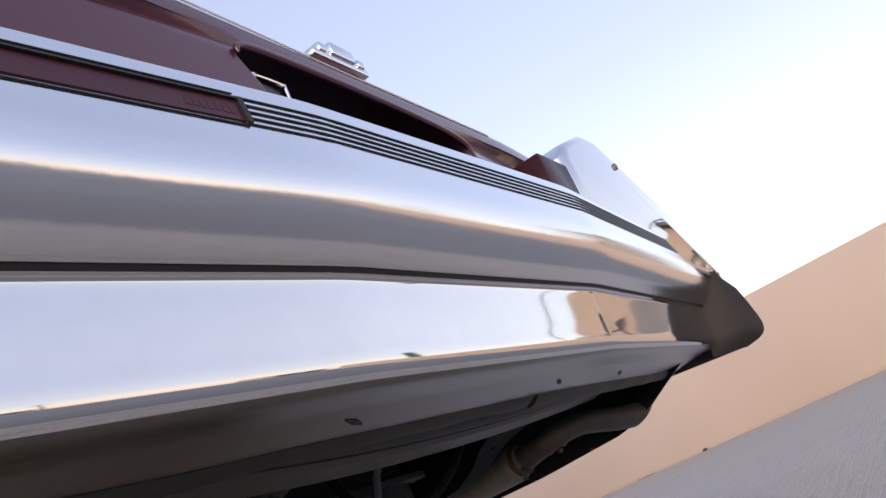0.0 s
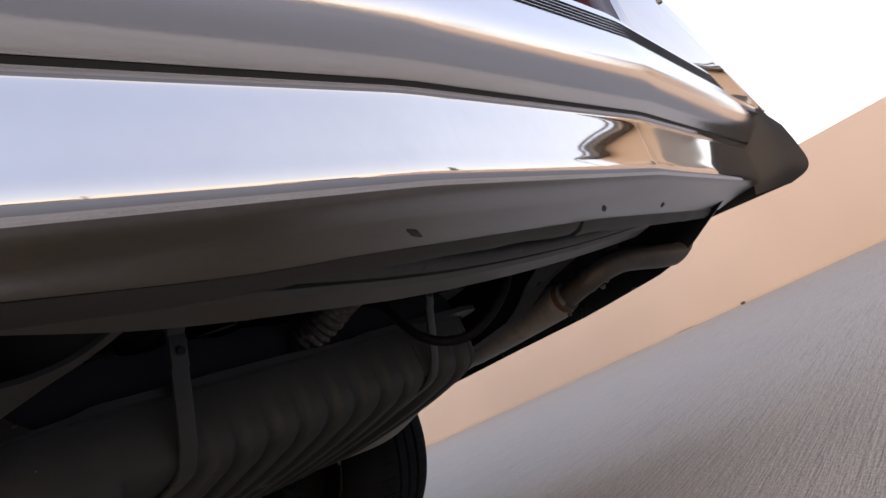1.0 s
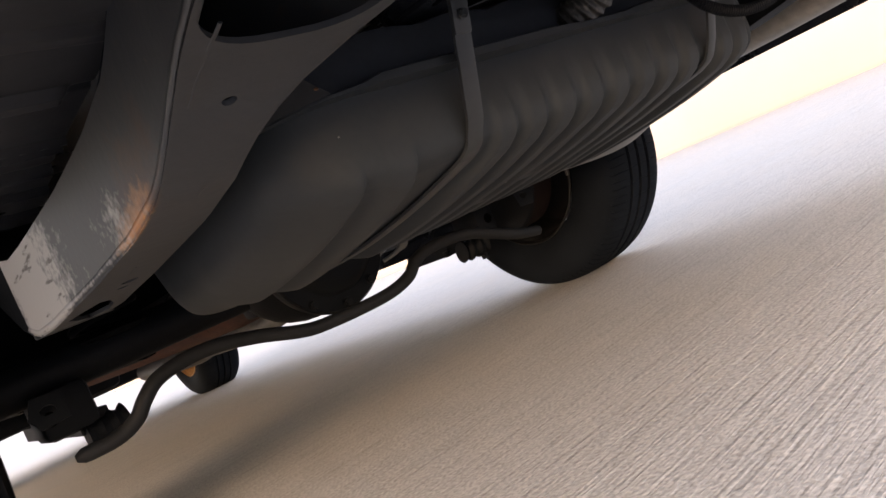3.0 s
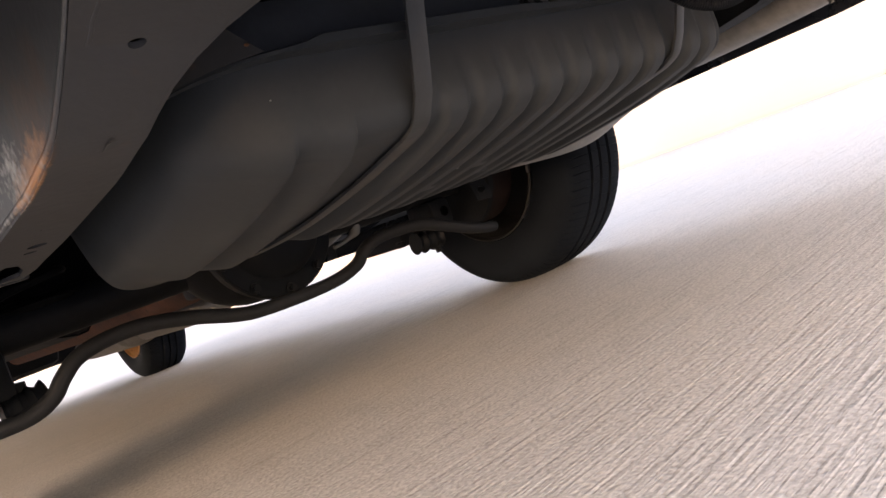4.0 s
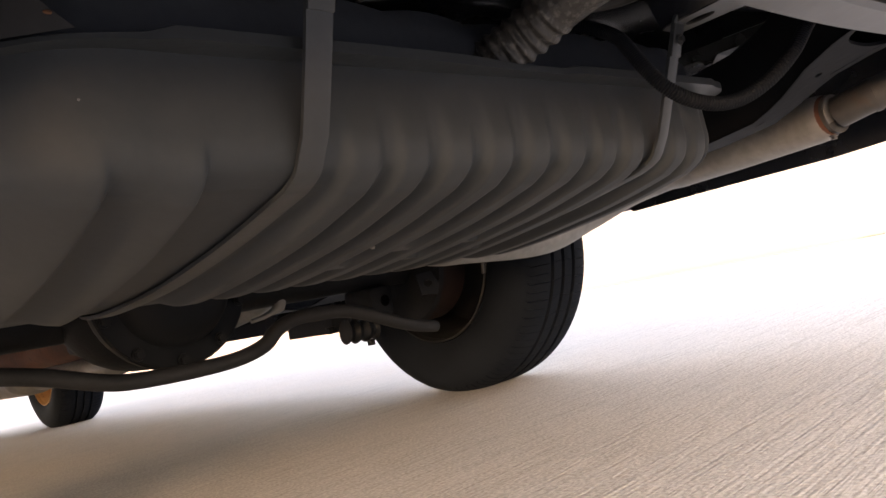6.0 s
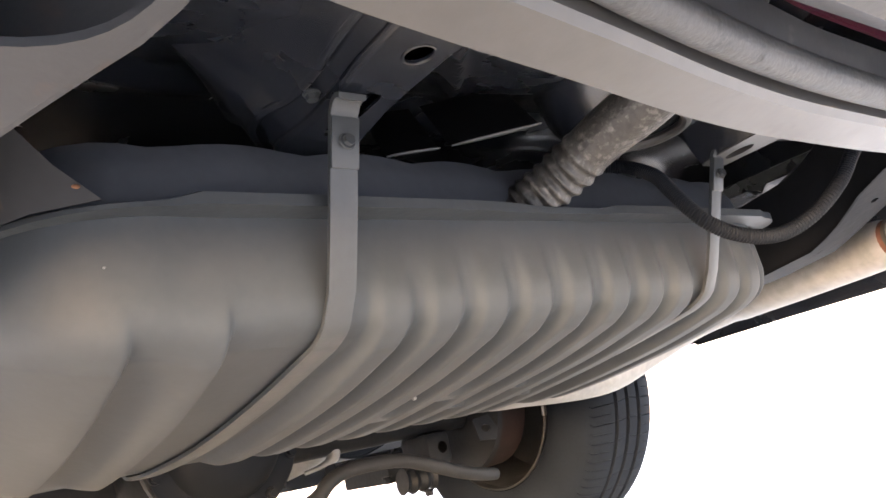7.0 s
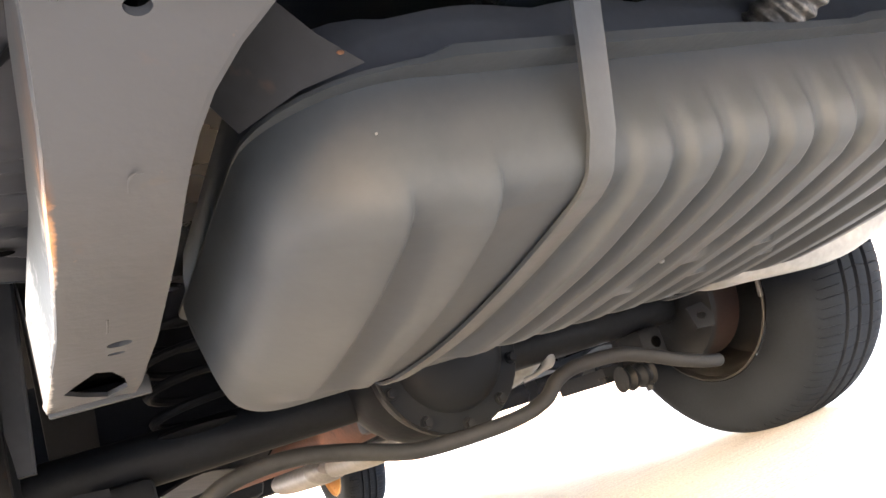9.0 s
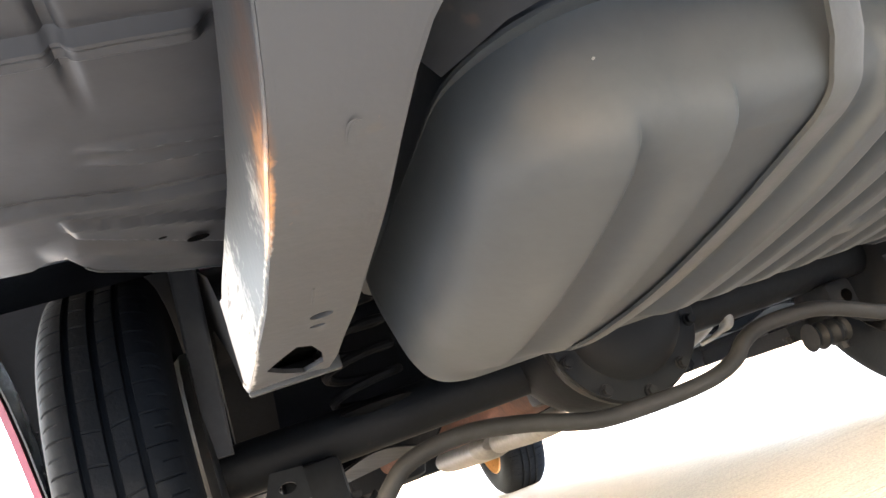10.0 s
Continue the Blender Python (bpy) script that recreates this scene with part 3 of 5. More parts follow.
part("firewall", box(-0.80, 0.80, 1.70, 1.72, 0.30, 0.95, 0.004), UNDER_BLACK, car, "black firewall")
part("front_bumper", box(-0.86, 0.86, 3.68, 3.80, 0.42, 0.58, 0.03), CHROME, car, "chrome front bumper")

# ---- rear panel with the plate recess, lamps and lock
RECESS = [(-0.140, 0.600), (-0.152, 0.680), (-0.170, 0.726), (-0.186, 0.752), (-0.184, 0.760), (-0.166, 0.7650), (-0.11, 0.7670), (-0.02, 0.7675), (0.080, 0.765), (0.150, 0.760), (0.183, 0.752), (0.193, 0.742), (0.198, 0.720), (0.203, 0.660), (0.206, 0.600)]


def tail_y(x, z):
    return -1.224 + 0.05 * smooth01((abs(x) - 0.3) / 0.65) + 0.08 * (z - 0.70) + 3.6 * max(0, z - 0.789) ** 1.5


def tail_grid(x0, x1, z0, z1, nx, nz, bm):
    return sheet(lambda u, v: Vector((x0 + (x1 - x0) * u, tail_y(x0 + (x1 - x0) * u, z0 + (z1 - z0) * v), z0 + (z1 - z0) * v)), nx, nz, 0.0, bm)


bm = bmesh.new()
outer = [(-0.87, 0.58), (0.87, 0.58), (0.87, 0.776)] + [(0.87 - 1.74 * k / 40, 0.776) for k in range(1, 40)] + [(-0.87, 0.776)]
edges = []
for loop in (outer, RECESS):
    vs_ = [bm.verts.new((x, tail_y(x, z), z)) for x, z in loop]
    edges += [bm.edges.new((p_, q_)) for p_, q_ in zip(vs_, vs_[1:] + vs_[:1])]
bmesh.ops.triangle_fill(bm, use_beauty=True, use_dissolve=False, edges=edges)
tail_grid(-0.87, 0.87, 0.776, 0.822, 40, 10, bm)
bmesh.ops.remove_doubles(bm, verts=bm.verts[:], dist=0.0006)
part("tail_panel", bm, MAROON, car, sharp=60)
for z in (0.7955, 0.8005):
    part("pinstripe", tube([(x, tail_y(x, z) - 0.001, z) for x in (-0.86, -0.6, -0.3, 0, 0.3)], 0.0008, 6, 4), PIN, car, "pale pinstripe")

# recess lining, with its shade put into the colour
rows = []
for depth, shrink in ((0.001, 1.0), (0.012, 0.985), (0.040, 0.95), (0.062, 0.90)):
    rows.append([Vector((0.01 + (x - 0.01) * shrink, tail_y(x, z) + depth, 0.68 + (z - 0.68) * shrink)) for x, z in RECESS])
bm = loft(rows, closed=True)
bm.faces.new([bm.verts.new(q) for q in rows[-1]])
recess = part("plate_recess", bm, RECESS_DARK, car, "licence plate recess, its maroon darkened for shade")
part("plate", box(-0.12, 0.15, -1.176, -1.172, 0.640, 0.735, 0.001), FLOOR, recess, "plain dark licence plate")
plate_lamp = part("plate_lamp", box(-0.170, -0.134, -1.216, -1.192, 0.690, 0.738, 0.004), RECESS_DARK, recess, "small dark plate lamp with a chrome rim")
part("lamp_rim", tube([(-0.171, -1.2175, 0.690), (-0.171, -1.2175, 0.736), (-0.167, -1.2175, 0.7395), (-0.137, -1.2175, 0.7395), (-0.133, -1.2175, 0.736), (-0.133, -1.2175, 0.690)], 0.0017, 8, 5), CHROME, plate_lamp, "thin chrome rim")
# hood over the recess, a thin rounded lip that runs down at the far side
lip = [(x, tail_y(x, z) - 0.003, z + 0.001) for x, z in RECESS[3:13]]
part("recess_hood", tube(lip, lambda t: 0.0040 - 0.003 * abs(2 * t - 1) ** 4, 14, 8), MAROON, car)

lock = part("trunk_lock", box(-0.048, 0.046, -1.211, -1.197, 0.815, 0.8245, 0.003), CHROME, car, "chrome trunk lock emblem")
part("shield", box(-0.018, 0.022, -1.214, -1.199, 0.823, 0.839, 0.003), CHROME, lock)
for dx in (-0.038, 0.027):
    part("wing", box(dx, dx + 0.012, -1.213, -1.200, 0.822, 0.832, 0.002), CHROME, lock)

for s in (1, -1):
    rear = [(0.430, 0.66), (0.430, 0.764), (0.454, 0.790), (0.545, 0.824), (0.596, 0.823), (0.780, 0.720), (0.938, 0.577), (0.942, 0.557), (0.62, 0.60)]
    bm = bmesh.new()
    a_ = [bm.verts.new((s * (x if s > 0 else x + 0.19 * (0.91 - x) / 0.5), -1.262 - 0.07 * (x - 0.4), z)) for x, z in rear]
    f_ = bm.faces.new(a_)
    got = bmesh.ops.extrude_face_region(bm, geom=[f_])
    bmesh.ops.translate(bm, vec=(0, 0.085, 0), verts=[v for v in got["geom"] if isinstance(v, bmesh.types.BMVert)])
    bmesh.ops.bevel(bm, geom=[e for e in bm.edges if all(v.co.y < -1.235 for v in e.verts)], offset=0.014, segments=4, affect="EDGES", profile=0.5)
    lamp = part("tail_lamp", bm, CHROME, car, "chrome tail lamp bezel")
    lens_x = 0.328 if s > 0 else 0.50
    bm = box(lens_x, lens_x + 0.105, -1.258, -1.15, 0.65, 0.748, 0.003)
    if s < 0:
        bmesh.ops.scale(bm, vec=(-1, 1, 1), verts=bm.verts[:])
    part("lens", bm, RED_LENS, lamp, "dark red lamp lens")
    bm = box(0.634, 0.645, -1.282, -1.266, 0.768, 0.780, 0.003)
    if s < 0:
        bmesh.ops.scale(bm, vec=(-1, 1, 1), verts=bm.verts[:])
    part("clip", bm, LEAD, lamp)

# ---- rear bumper
PROFILE = [(-1.235, 0.655), (-1.270, 0.6545), (-1.287, 0.651), (-1.2935, 0.641), (-1.2965, 0.622), (-1.300, 0.600), (-1.3035, 0.582), (-1.3030, 0.564), (-1.2975, 0.549), (-1.288, 0.537),
           (-1.278, 0.529), (-1.271, 0.526)]
LOWER = [(-1.2702, 0.5246), (-1.2672, 0.5240), (-1.2652, 0.5222), (-1.2645, 0.5185), (-1.2642, 0.500), (-1.2640, 0.480), (-1.2640, 0.465), (-1.2626, 0.4575), (-1.2588, 0.4525), (-1.2525, 0.4500), (-1.243, 0.4492), (-1.232, 0.4488), (-1.222, 0.4482),
         (-1.215, 0.4475), (-1.192, 0.4440), (-1.171, 0.4408), (-1.166, 0.4402)]


def sweep(x):
    """How far the bumper draws forward off the middle."""
    a_ = abs(x) - 0.205
    return 0.0 if a_ < 0 else (0.074 * (a_ - 0.015) if a_ > 0.03 else 0.074 * a_ * a_ / 0.06)


def narrow(x):
    """How much the turned-under flange loses towards the bumper's ends."""
    return 0.047 * smooth01((-x - 0.26) / 0.36)


def along(profile, x0, x1, nx, steps=4, sag=0.0):
    pts = glide([(0, y, z) for y, z in profile], steps)
    xs = [x0 + (x1 - x0) * k / nx for k in range(nx + 1)]
    return [[Vector((x, q.y + sweep(x) - narrow(x) * smooth01((q.y + 1.222) / 0.055) * (1 if q.z < 0.46 else 0), q.z + sag * (x / 0.86) ** 2)) for q in pts] for x in xs]


bumper = part("rear_bumper", loft(along(PROFILE, -0.886, 0.886, 90, 5)), DULL_CHROME, car, "chrome rear bumper")
part("lower_bumper", loft(along(LOWER[:9], -0.886, 0.886, 90, 5)), CHROME, bumper, "chrome lower bumper channel")
# the flange takes the darkened chrome in place of real shade
part("bumper_flange", loft(along(LOWER[8:], -0.886, 0.886, 90, 5)), SHADED_CHROME, bumper, "turned-under chrome flange, darkened for the shade it mirrors")
part("bumper_seam", loft(along([(-1.273, 0.5262), (-1.2712, 0.5250), (-1.2698, 0.5238)], -0.886, 0.886, 60, 2)), BLACK, bumper, "black joint line")


def face_y(z):
    pts = glide([(0, y, q) for y, q in PROFILE], 5)
    return lerp(z, sorted((q.z, q.y) for q in pts[4:]))


def strip(z0, z1, x0, x1, proud, bm, nx=50):
    rows = []
    for k in range(nx + 1):
        x = x0 + (x1 - x0) * k / nx
        d = sweep(x)
        ya, yb = face_y(z0) + d, face_y(z1) + d
        rows.append([Vector(q) for q in ((x, ya + 0.002, z0), (x, ya - proud, z0 + 0.0004), (x, yb - proud, z1 - 0.0004), (x, yb + 0.002, z1))])
    return loft(rows, closed=True, caps=True, bm=bm)


INSERT = -0.292
for k, z in enumerate((0.6100, 0.6155, 0.6210, 0.6265, 0.6320)):
    part("rubber_strip", strip(z - 0.0008, z + 0.0008, INSERT, 0.85, 0.0012, bmesh.new()), BLACK, bumper, "thin black rubber strip")
part("rubber_strip", strip(0.6335, 0.6350, -0.85, INSERT, 0.0012, bmesh.new()), BLACK, bumper)
part("rubber_strip", strip(0.6075, 0.6090, -0.85, INSERT, 0.0012, bmesh.new()), BLACK, bumper)
insert = part("bumper_insert", strip(0.6110, 0.6280, -0.85, INSERT, 0.001, bmesh.new()), STRIP_MAROON, bumper, "maroon insert strip with worn lettering")
part("insert_edge", strip(0.6280, 0.6305, -0.85, INSERT + 0.001, 0.003, bmesh.new()), BLACK, bumper, "black insert edge")
part("insert_end", strip(0.6095, 0.6310, INSERT, INSERT + 0.004, 0.003, bmesh.new(), 2), BLACK, bumper, "black insert end")
for k in range(7):
    x = INSERT - 0.040 + k * 0.0052
    part("lettering", strip(0.6195 - 0.0042, 0.6195 + 0.0042, x, x + 0.0036, 0.0013, bmesh.new(), 1), LETTER, bumper, "dark red lettering bar")
# slotted bolts in the turned-under flange
for x, ln in ((-0.172, 0.030), (0.188, 0.026), (0.42, 0.022), (-0.5, 0.03)):
    bm = tube([(x - ln / 2, -1.200 + sweep(x), 0.4448), (x, -1.194 + sweep(x), 0.4438), (x + ln / 2, -1.188 + sweep(x), 0.4428)], lambda t: 0.0032 - 0.0022 * abs(2 * t - 1), 8, 4, flat=0.45)
    part("slot", bm, BLACK, bumper, "black bolt slot")
# ragged black rubber edge under the flange
for x0, x1, drop in ((-0.86, 0.165, 0.008), (0.175, 0.85, 0.013)):
    rows = []
    n = 60
    for k in range(n + 1):
        x = x0 + (x1 - x0) * k / n
        e_ = sweep(x) - narrow(x)
        w = 0.0022 * noise.noise(Vector((x * 11, drop * 90, 0)))
        rows.append([Vector(q) for q in ((x, -1.171 + e_, 0.4405), (x, -1.162 + e_, 0.4385 - drop * 0.4 + w), (x, -1.152 + e_, 0.439 - drop * 0.6 + w), (x, -1.154 + e_, 0.449))])
    part("rubber_edge", loft(rows, closed=True, caps=True), BLACK, bumper, "ragged black rubber edge")
# the back of the bumper
rows = []
for k in range(61):
    x = -0.86 + 1.72 * k / 60
    d = sweep(x) - narrow(x)
    rows.append([Vector(q) for q in ((x, -1.164 + d, 0.443), (x, -1.146 + d, 0.447), (x, -1.126 + d, 0.456), (x, -1.116 + d, 0.47), (x, -1.118 + d, 0.52), (x, -1.14 + d, 0.60))])
part("bumper_back", loft(rows), SPECKLED, bumper, "speckled oxidised back of the bumper")

# end caps
CAP = ((0.870, ((-1.20, 0.600), (-1.20, 0.55), (-1.20, 0.49), (-1.20, 0.452), (-1.195, 0.432))),
       (0.884, ((-1.262, 0.612), (-1.258, 0.55), (-1.243, 0.49), (-1.231, 0.452), (-1.215, 0.430))),
       (0.906, ((-1.272, 0.560), (-1.276, 0.52), (-1.272, 0.482), (-1.268, 0.450), (-1.240, 0.428))),
       (0.922, ((-1.284, 0.532), (-1.291, 0.492), (-1.2945, 0.452), (-1.282, 0.434), (-1.250, 0.426))),
       (0.930, ((-1.262, 0.534), (-1.272, 0.492), (-1.277, 0.454), (-1.268, 0.438), (-1.236, 0.428))),
       (0.935, ((-1.10, 0.55), (-1.10, 0.51), (-1.10, 0.48), (-1.10, 0.452), (-1.10, 0.436))),
       (0.932, ((-0.80, 0.56), (-0.80, 0.53), (-0.80, 0.50), (-0.80, 0.475), (-0.80, 0.455))))
for s in (1, -1):
    rows = [glide([(s * x, y, z) for y, z in line], 4) for x, line in CAP]
    part("end_cap", loft(rows), GREY_CAP, bumper, "grey plastic bumper end cap", sharp=40)

# the bumper hangs a little askew on its mounts
bumper.matrix_local = Matrix.Translation((0.19, -1.22, 0)) @ Matrix.Rotation(radians(-1.7), 4, "Z") @ Matrix.Translation((-0.19, 1.212, 0))

# ---- fuel tank
TX0, TX1 = -0.391, 0.372
TANK_SIDE = glide([(0, y, z) for y, z in ((-0.876, 0.430), (-0.8755, 0.410), (-0.8745, 0.390), (-0.8730, 0.374), (-0.8670, 0.3620), (-0.8540, 0.3550), (-0.8340, 0.3500), (-0.745, 0.3335), (-0.630, 0.3185), (-0.520, 0.3120),
                                          (-0.455, 0.3120), (-0.430, 0.3180), (-0.411, 0.335), (-0.404, 0.37), (-0.401, 0.430))], 8)


RIBS = [-0.159, -0.115, -0.0705, -0.0245, 0.0225, 0.0710, 0.1185, 0.1640, 0.2440, 0.2860, 0.3260]


def rib(x, q):
    """How far the pressed ribs stand out."""
    fade = smooth01((lerp(x, [(-0.16, 0.402), (0.05, 0.410), (0.3, 0.420)]) + 0.012 - q.z) / 0.085) * smooth01((-0.50 - q.y) / 0.08)
    out = 0.0
    for c in RIBS:
        d = abs(x - c) / 0.0205
        if d < 1:
            out += 0.0145 * smooth01((1 - d) / 0.60)
    for c0, c1 in ((-0.378, -0.328), (-0.322, -0.272)):
        out += (0.010 if c0 < -0.35 else 0.0150) * smooth01((x - c0) / (c1 - c0)) * smooth01((c1 + 0.003 - x) / 0.0055) * smooth01((0.384 - q.z) / 0.030)
    # stamped bars that bridge the valleys underneath
    for k, yb in ((2, -0.665), (3, -0.71), (4, -0.655), (5, -0.70), (6, -0.66)):
        d = smooth01(1.6 - abs(x - 0.5 * (RIBS[k] + RIBS[k + 1])) / 0.018) * smooth01(1.5 - abs(q.y - yb) / 0.014)
        out = max(out, 0.0140 * d)
    return out * fade * (0.62 + 0.38 * smooth01((0.372 - q.z) / 0.035))


def tank_row(x, inset):
    row = []
    mid_y = -0.635
    for k, q in enumerate(TANK_SIDE):
        a_, b_ = TANK_SIDE[max(0, k - 1)], TANK_SIDE[min(len(TANK_SIDE) - 1, k + 1)]
        t = (b_ - a_).normalized()
        nrm = Vector((0, -t.z, t.y))
        if nrm.dot(Vector((0, q.y - mid_y, q.z - 0.45))) < 0:
            nrm = -nrm
        o = rib(x, q)
        low = smooth01((0.430 - q.z) / 0.12)
        y = q.y + nrm.y * o + inset * min(1, max(-1, (mid_y - q.y) / 0.21))
        z = q.z + nrm.z * o + (0.040 * (inset / 0.088) ** 1.4 if x < 0 else inset * 0.75) * low
        xx = x + (0.010 if x < 0 else -0.022) * low * smooth01((abs(x - 0.01) - 0.25) / 0.15)
        row.append(Vector((xx, y, z)))
    return row


rows = []
R = 0.088
NX = 420
for k in range(NX + 1):
    x = TX0 + (TX1 - TX0) * (0.5 - 0.5 * math.cos(math.pi * k / NX)) if k in (0, NX) else TX0 + (TX1 - TX0) * k / NX
    d = min(x - TX0, TX1 - x)
    inset = R - math.sqrt(max(0, R * R - (R - d) ** 2)) if d < R else 0
    rows.append(tank_row(x, inset))
bm = loft(rows)
for row in (rows[0], rows[-1]):
    vs_ = [bm.verts.new(q) for q in row]
    bm.faces.new(vs_)
bmesh.ops.remove_doubles(bm, verts=bm.verts[:], dist=0.00005)
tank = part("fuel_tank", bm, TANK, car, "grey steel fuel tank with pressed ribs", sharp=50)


def tank_plan(grow, r, n=8):
    """The rounded outline of the tank's flange."""
    x0, x1, y0, y1 = TX0 + 0.004 - 0.35 * grow, TX1 + grow, -0.876 - grow, -0.401 + grow
    out = []
    for cx, cy, a0 in ((x0 + r + 0.03, y0 + r + 0.03, 180), (x1 - r, y0 + r, 270), (x1 - r, y1 - r, 0), (x0 + r, y1 - r, 90)):
        r_ = r + 0.03 if a0 == 180 else r
        for k in range(n + 1):
            w = radians(a0 + 90 * k / n)
            x = cx + r_ * math.cos(w)
            out.append(Vector((x, cy + r_ * math.sin(w), 0)))
        if a0 == 180:
            for k in range(1, 40):
                x = x0 + r_ + (x1 - x0 - r - r_) * k / 40
                step = 0.005 * smooth01((x + 0.305) / 0.02) * (1 - 0.8 * smooth01((x + 0.10) / 0.10) * smooth01((0.075 - x) / 0.01))
                out.append(Vector((x, y0 - step, 0)))
    return out


o_ = tank_plan(0.012, 0.06)
i_ = tank_plan(-0.006, 0.055)
p_ = tank_plan(0.009, 0.058)


def lip_top(x):
    """The seam's upturned lip is higher right of the tank's left corner."""
    return 0.4325 + 0.0045 * smooth01((x + 0.31) / 0.025) - 0.002 * smooth01((x + 0.06) / 0.06) * smooth01((0.075 - x) / 0.01)


bm = loft([[Vector((a_.x, a_.y, lo if k < 2 else lip_top(a_.x) + lo)) for a_ in ring] for k, (ring, lo) in enumerate(((i_, 0.4265), (o_, 0.4285), (o_, -0.0012), (p_, 0.0), (i_, -0.004)))], closed=True)
part("flange", bm, STRAP, tank, "pale upturned tank seam flange")
bm = bmesh.new()
rings = []
for grow, z in ((-0.012, 0.433), (-0.016, 0.462), (-0.026, 0.482), (-0.06, 0.492), (-0.15, 0.495)):
    ring = tank_plan(grow, 0.05)
    rings.append([Vector((q.x, q.y, z + 0.005 * (abs(math.sin(q.x * 34 + 0.4)) - 0.6) * smooth01((z - 0.45) / 0.03))) for q in ring])
bm = loft(rings, closed=True, bm=bm)
bm.faces.new([bm.verts.new(q) for q in rings[-1]])
part("tank_upper", bm, TANK_TOP, tank, "dark upper half of the tank")
part("corner_plate", loft([[Vector((-0.338, -0.8915, 0.4300)), Vector((-0.368, -0.8715, 0.4288)), Vector((-0.393, -0.832, 0.4280))], [Vector((-0.360, -0.894, 0.4465)), Vector((-0.386, -0.880, 0.453)), Vector((-0.412, -0.833, 0.457))], [Vector((-0.398, -0.902, 0.485)), Vector((-0.421, -0.88, 0.49)), Vector((-0.446, -0.83, 0.49))]]), CORNER, tank, "dark corner plate with a rust spot")
part("rust_spot", ellipsoid(-0.3500, -0.8925, 0.4360, 0.0022, 0.0006, 0.0012), ORANGE, tank, "small orange rust spot")


def strap_line(lift):
    """The strap's way from the floor, down the tank's rear face and under it."""
    top = [(-0.9355, 0.4815), (-0.9315, 0.4830), (-0.9270, 0.4815), (-0.9225, 0.4765), (-0.9180, 0.4640), (-0.9100, 0.444), (-0.9020, 0.424), (-0.8920, 0.400), (-0.8830, 0.378)]
    out = [Vector((0, y, z)) for y, z in top]
    for k, q in enumerate(TANK_SIDE):
        if q.z < 0.366 or q.y > -0.5:
            a_, b_ = TANK_SIDE[max(0, k - 1)], TANK_SIDE[min(len(TANK_SIDE) - 1, k + 1)]
            t = (b_ - a_).normalized()
            nrm = Vector((0, -t.z, t.y))
            if nrm.dot(Vector((0, q.y + 0.635, q.z - 0.45))) < 0:
                nrm = -nrm
            out.append(q + nrm * lift)
    return out


for xs in (-0.2035, 0.2030):
    line = strap_line(0.0035 if xs < 0 else 0.005)
    rows = []
    w = 0.0096 if xs < 0 else 0.0080
    for k, q in enumerate(line):
        a_, b_ = line[max(0, k - 1)], line[min(len(line) - 1, k + 1)]
        t = (b_ - a_).normalized()
        nrm = Vector((0, t.z, -t.y))
        y = q + Vector((xs - 0.001 * smooth01((q.z - 0.40) / 0.06), 0, 0))
        h = nrm * 0.0016
        rows.append([y + h + Vector((-w, 0, 0)), y + h + Vector((-w + 0.003, 0, 0)) + nrm * 0.0008, y + h + Vector((w - 0.003, 0, 0)) + nrm * 0.0008, y + h + Vector((w, 0, 0)), y - h + Vector((w, 0, 0)), y - h + Vector((-w, 0, 0))])
    strap = part("tank_strap", loft(rows, closed=True, caps=True), STRAP, car, "grey steel tank strap")
    yb = -0.9180
    bm = box(xs - 0.001 - w - 0.0001, xs - 0.001 + w + 0.0001, yb - 0.0022, yb + 0.0005, -0.017, 0.014, 0.0008)
    bmesh.ops.rotate(bm, cent=(xs, yb, 0), matrix=Matrix.Rotation(radians(20), 3, "X"), verts=bm.verts[:])
    bmesh.ops.translate(bm, vec=(0, 0, 0.461), verts=bm.verts[:])
    part("strap_plate", bm, STRAP, strap)
    part("strap_bolt", disc_bolt(xs - 0.001, yb - 0.003, 0.459, 0.0040, 0.004), STRAP, strap, "small strap bolt")

# chips on the tank's paint
for x, y, z, r in ((-0.335, -0.8715, 0.400, 0.0008), (-0.0480, -0.7210, 0.3190, 0.0022)):
    part("paint_chip", ellipsoid(x, y, z, r, r * 1.4, r * 0.9, None, 8), LEAD, tank, "pale paint chip")

# ---- filler neck and hose
neck_line = [(-0.012, -0.846, 0.438), (-0.002, -0.866, 0.446), (0.013, -0.896, 0.460), (0.020, -0.940, 0.475), (0.028, -0.985, 0.487), (0.036, -1.045, 0.510), (0.038, -1.10, 0.57), (0.038, -1.15, 0.66)]


def neck_radius(t):
    """A plain pipe that widens upwards, with five small bellows by the tank."""
    r = lerp(t, [(0.0, 0.0178), (0.30, 0.0190), (0.50, 0.0212), (1.0, 0.0215)])
    return r + (0.0014 * math.sin((t - 0.07) * 2 * math.pi * 25) + 0.0010) * smooth01((t - 0.05) / 0.03) * smooth01((0.375 - t) / 0.03)


part("filler_neck", tube(neck_line, neck_radius, 28, 34), NECK, car, "weathered filler neck with bellows")
GX, GY = 0.076, -0.930


def round_plug(grow, z):
    return [Vector((GX + (0.047 + grow) * math.cos(w), GY + (0.039 + grow) * math.sin(w), z)) for w in (2 * math.pi * k / 36 for k in range(36))]


bm = loft([round_plug(d, z) for d, z in ((0.034, 0.545), (0.026, 0.508), (0.016, 0.491), (0.006, 0.489), (-0.002, 0.493), (-0.030, 0.497))], closed=True)
bm.faces.new([bm.verts.new(q) for q in round_plug(-0.030, 0.497)])
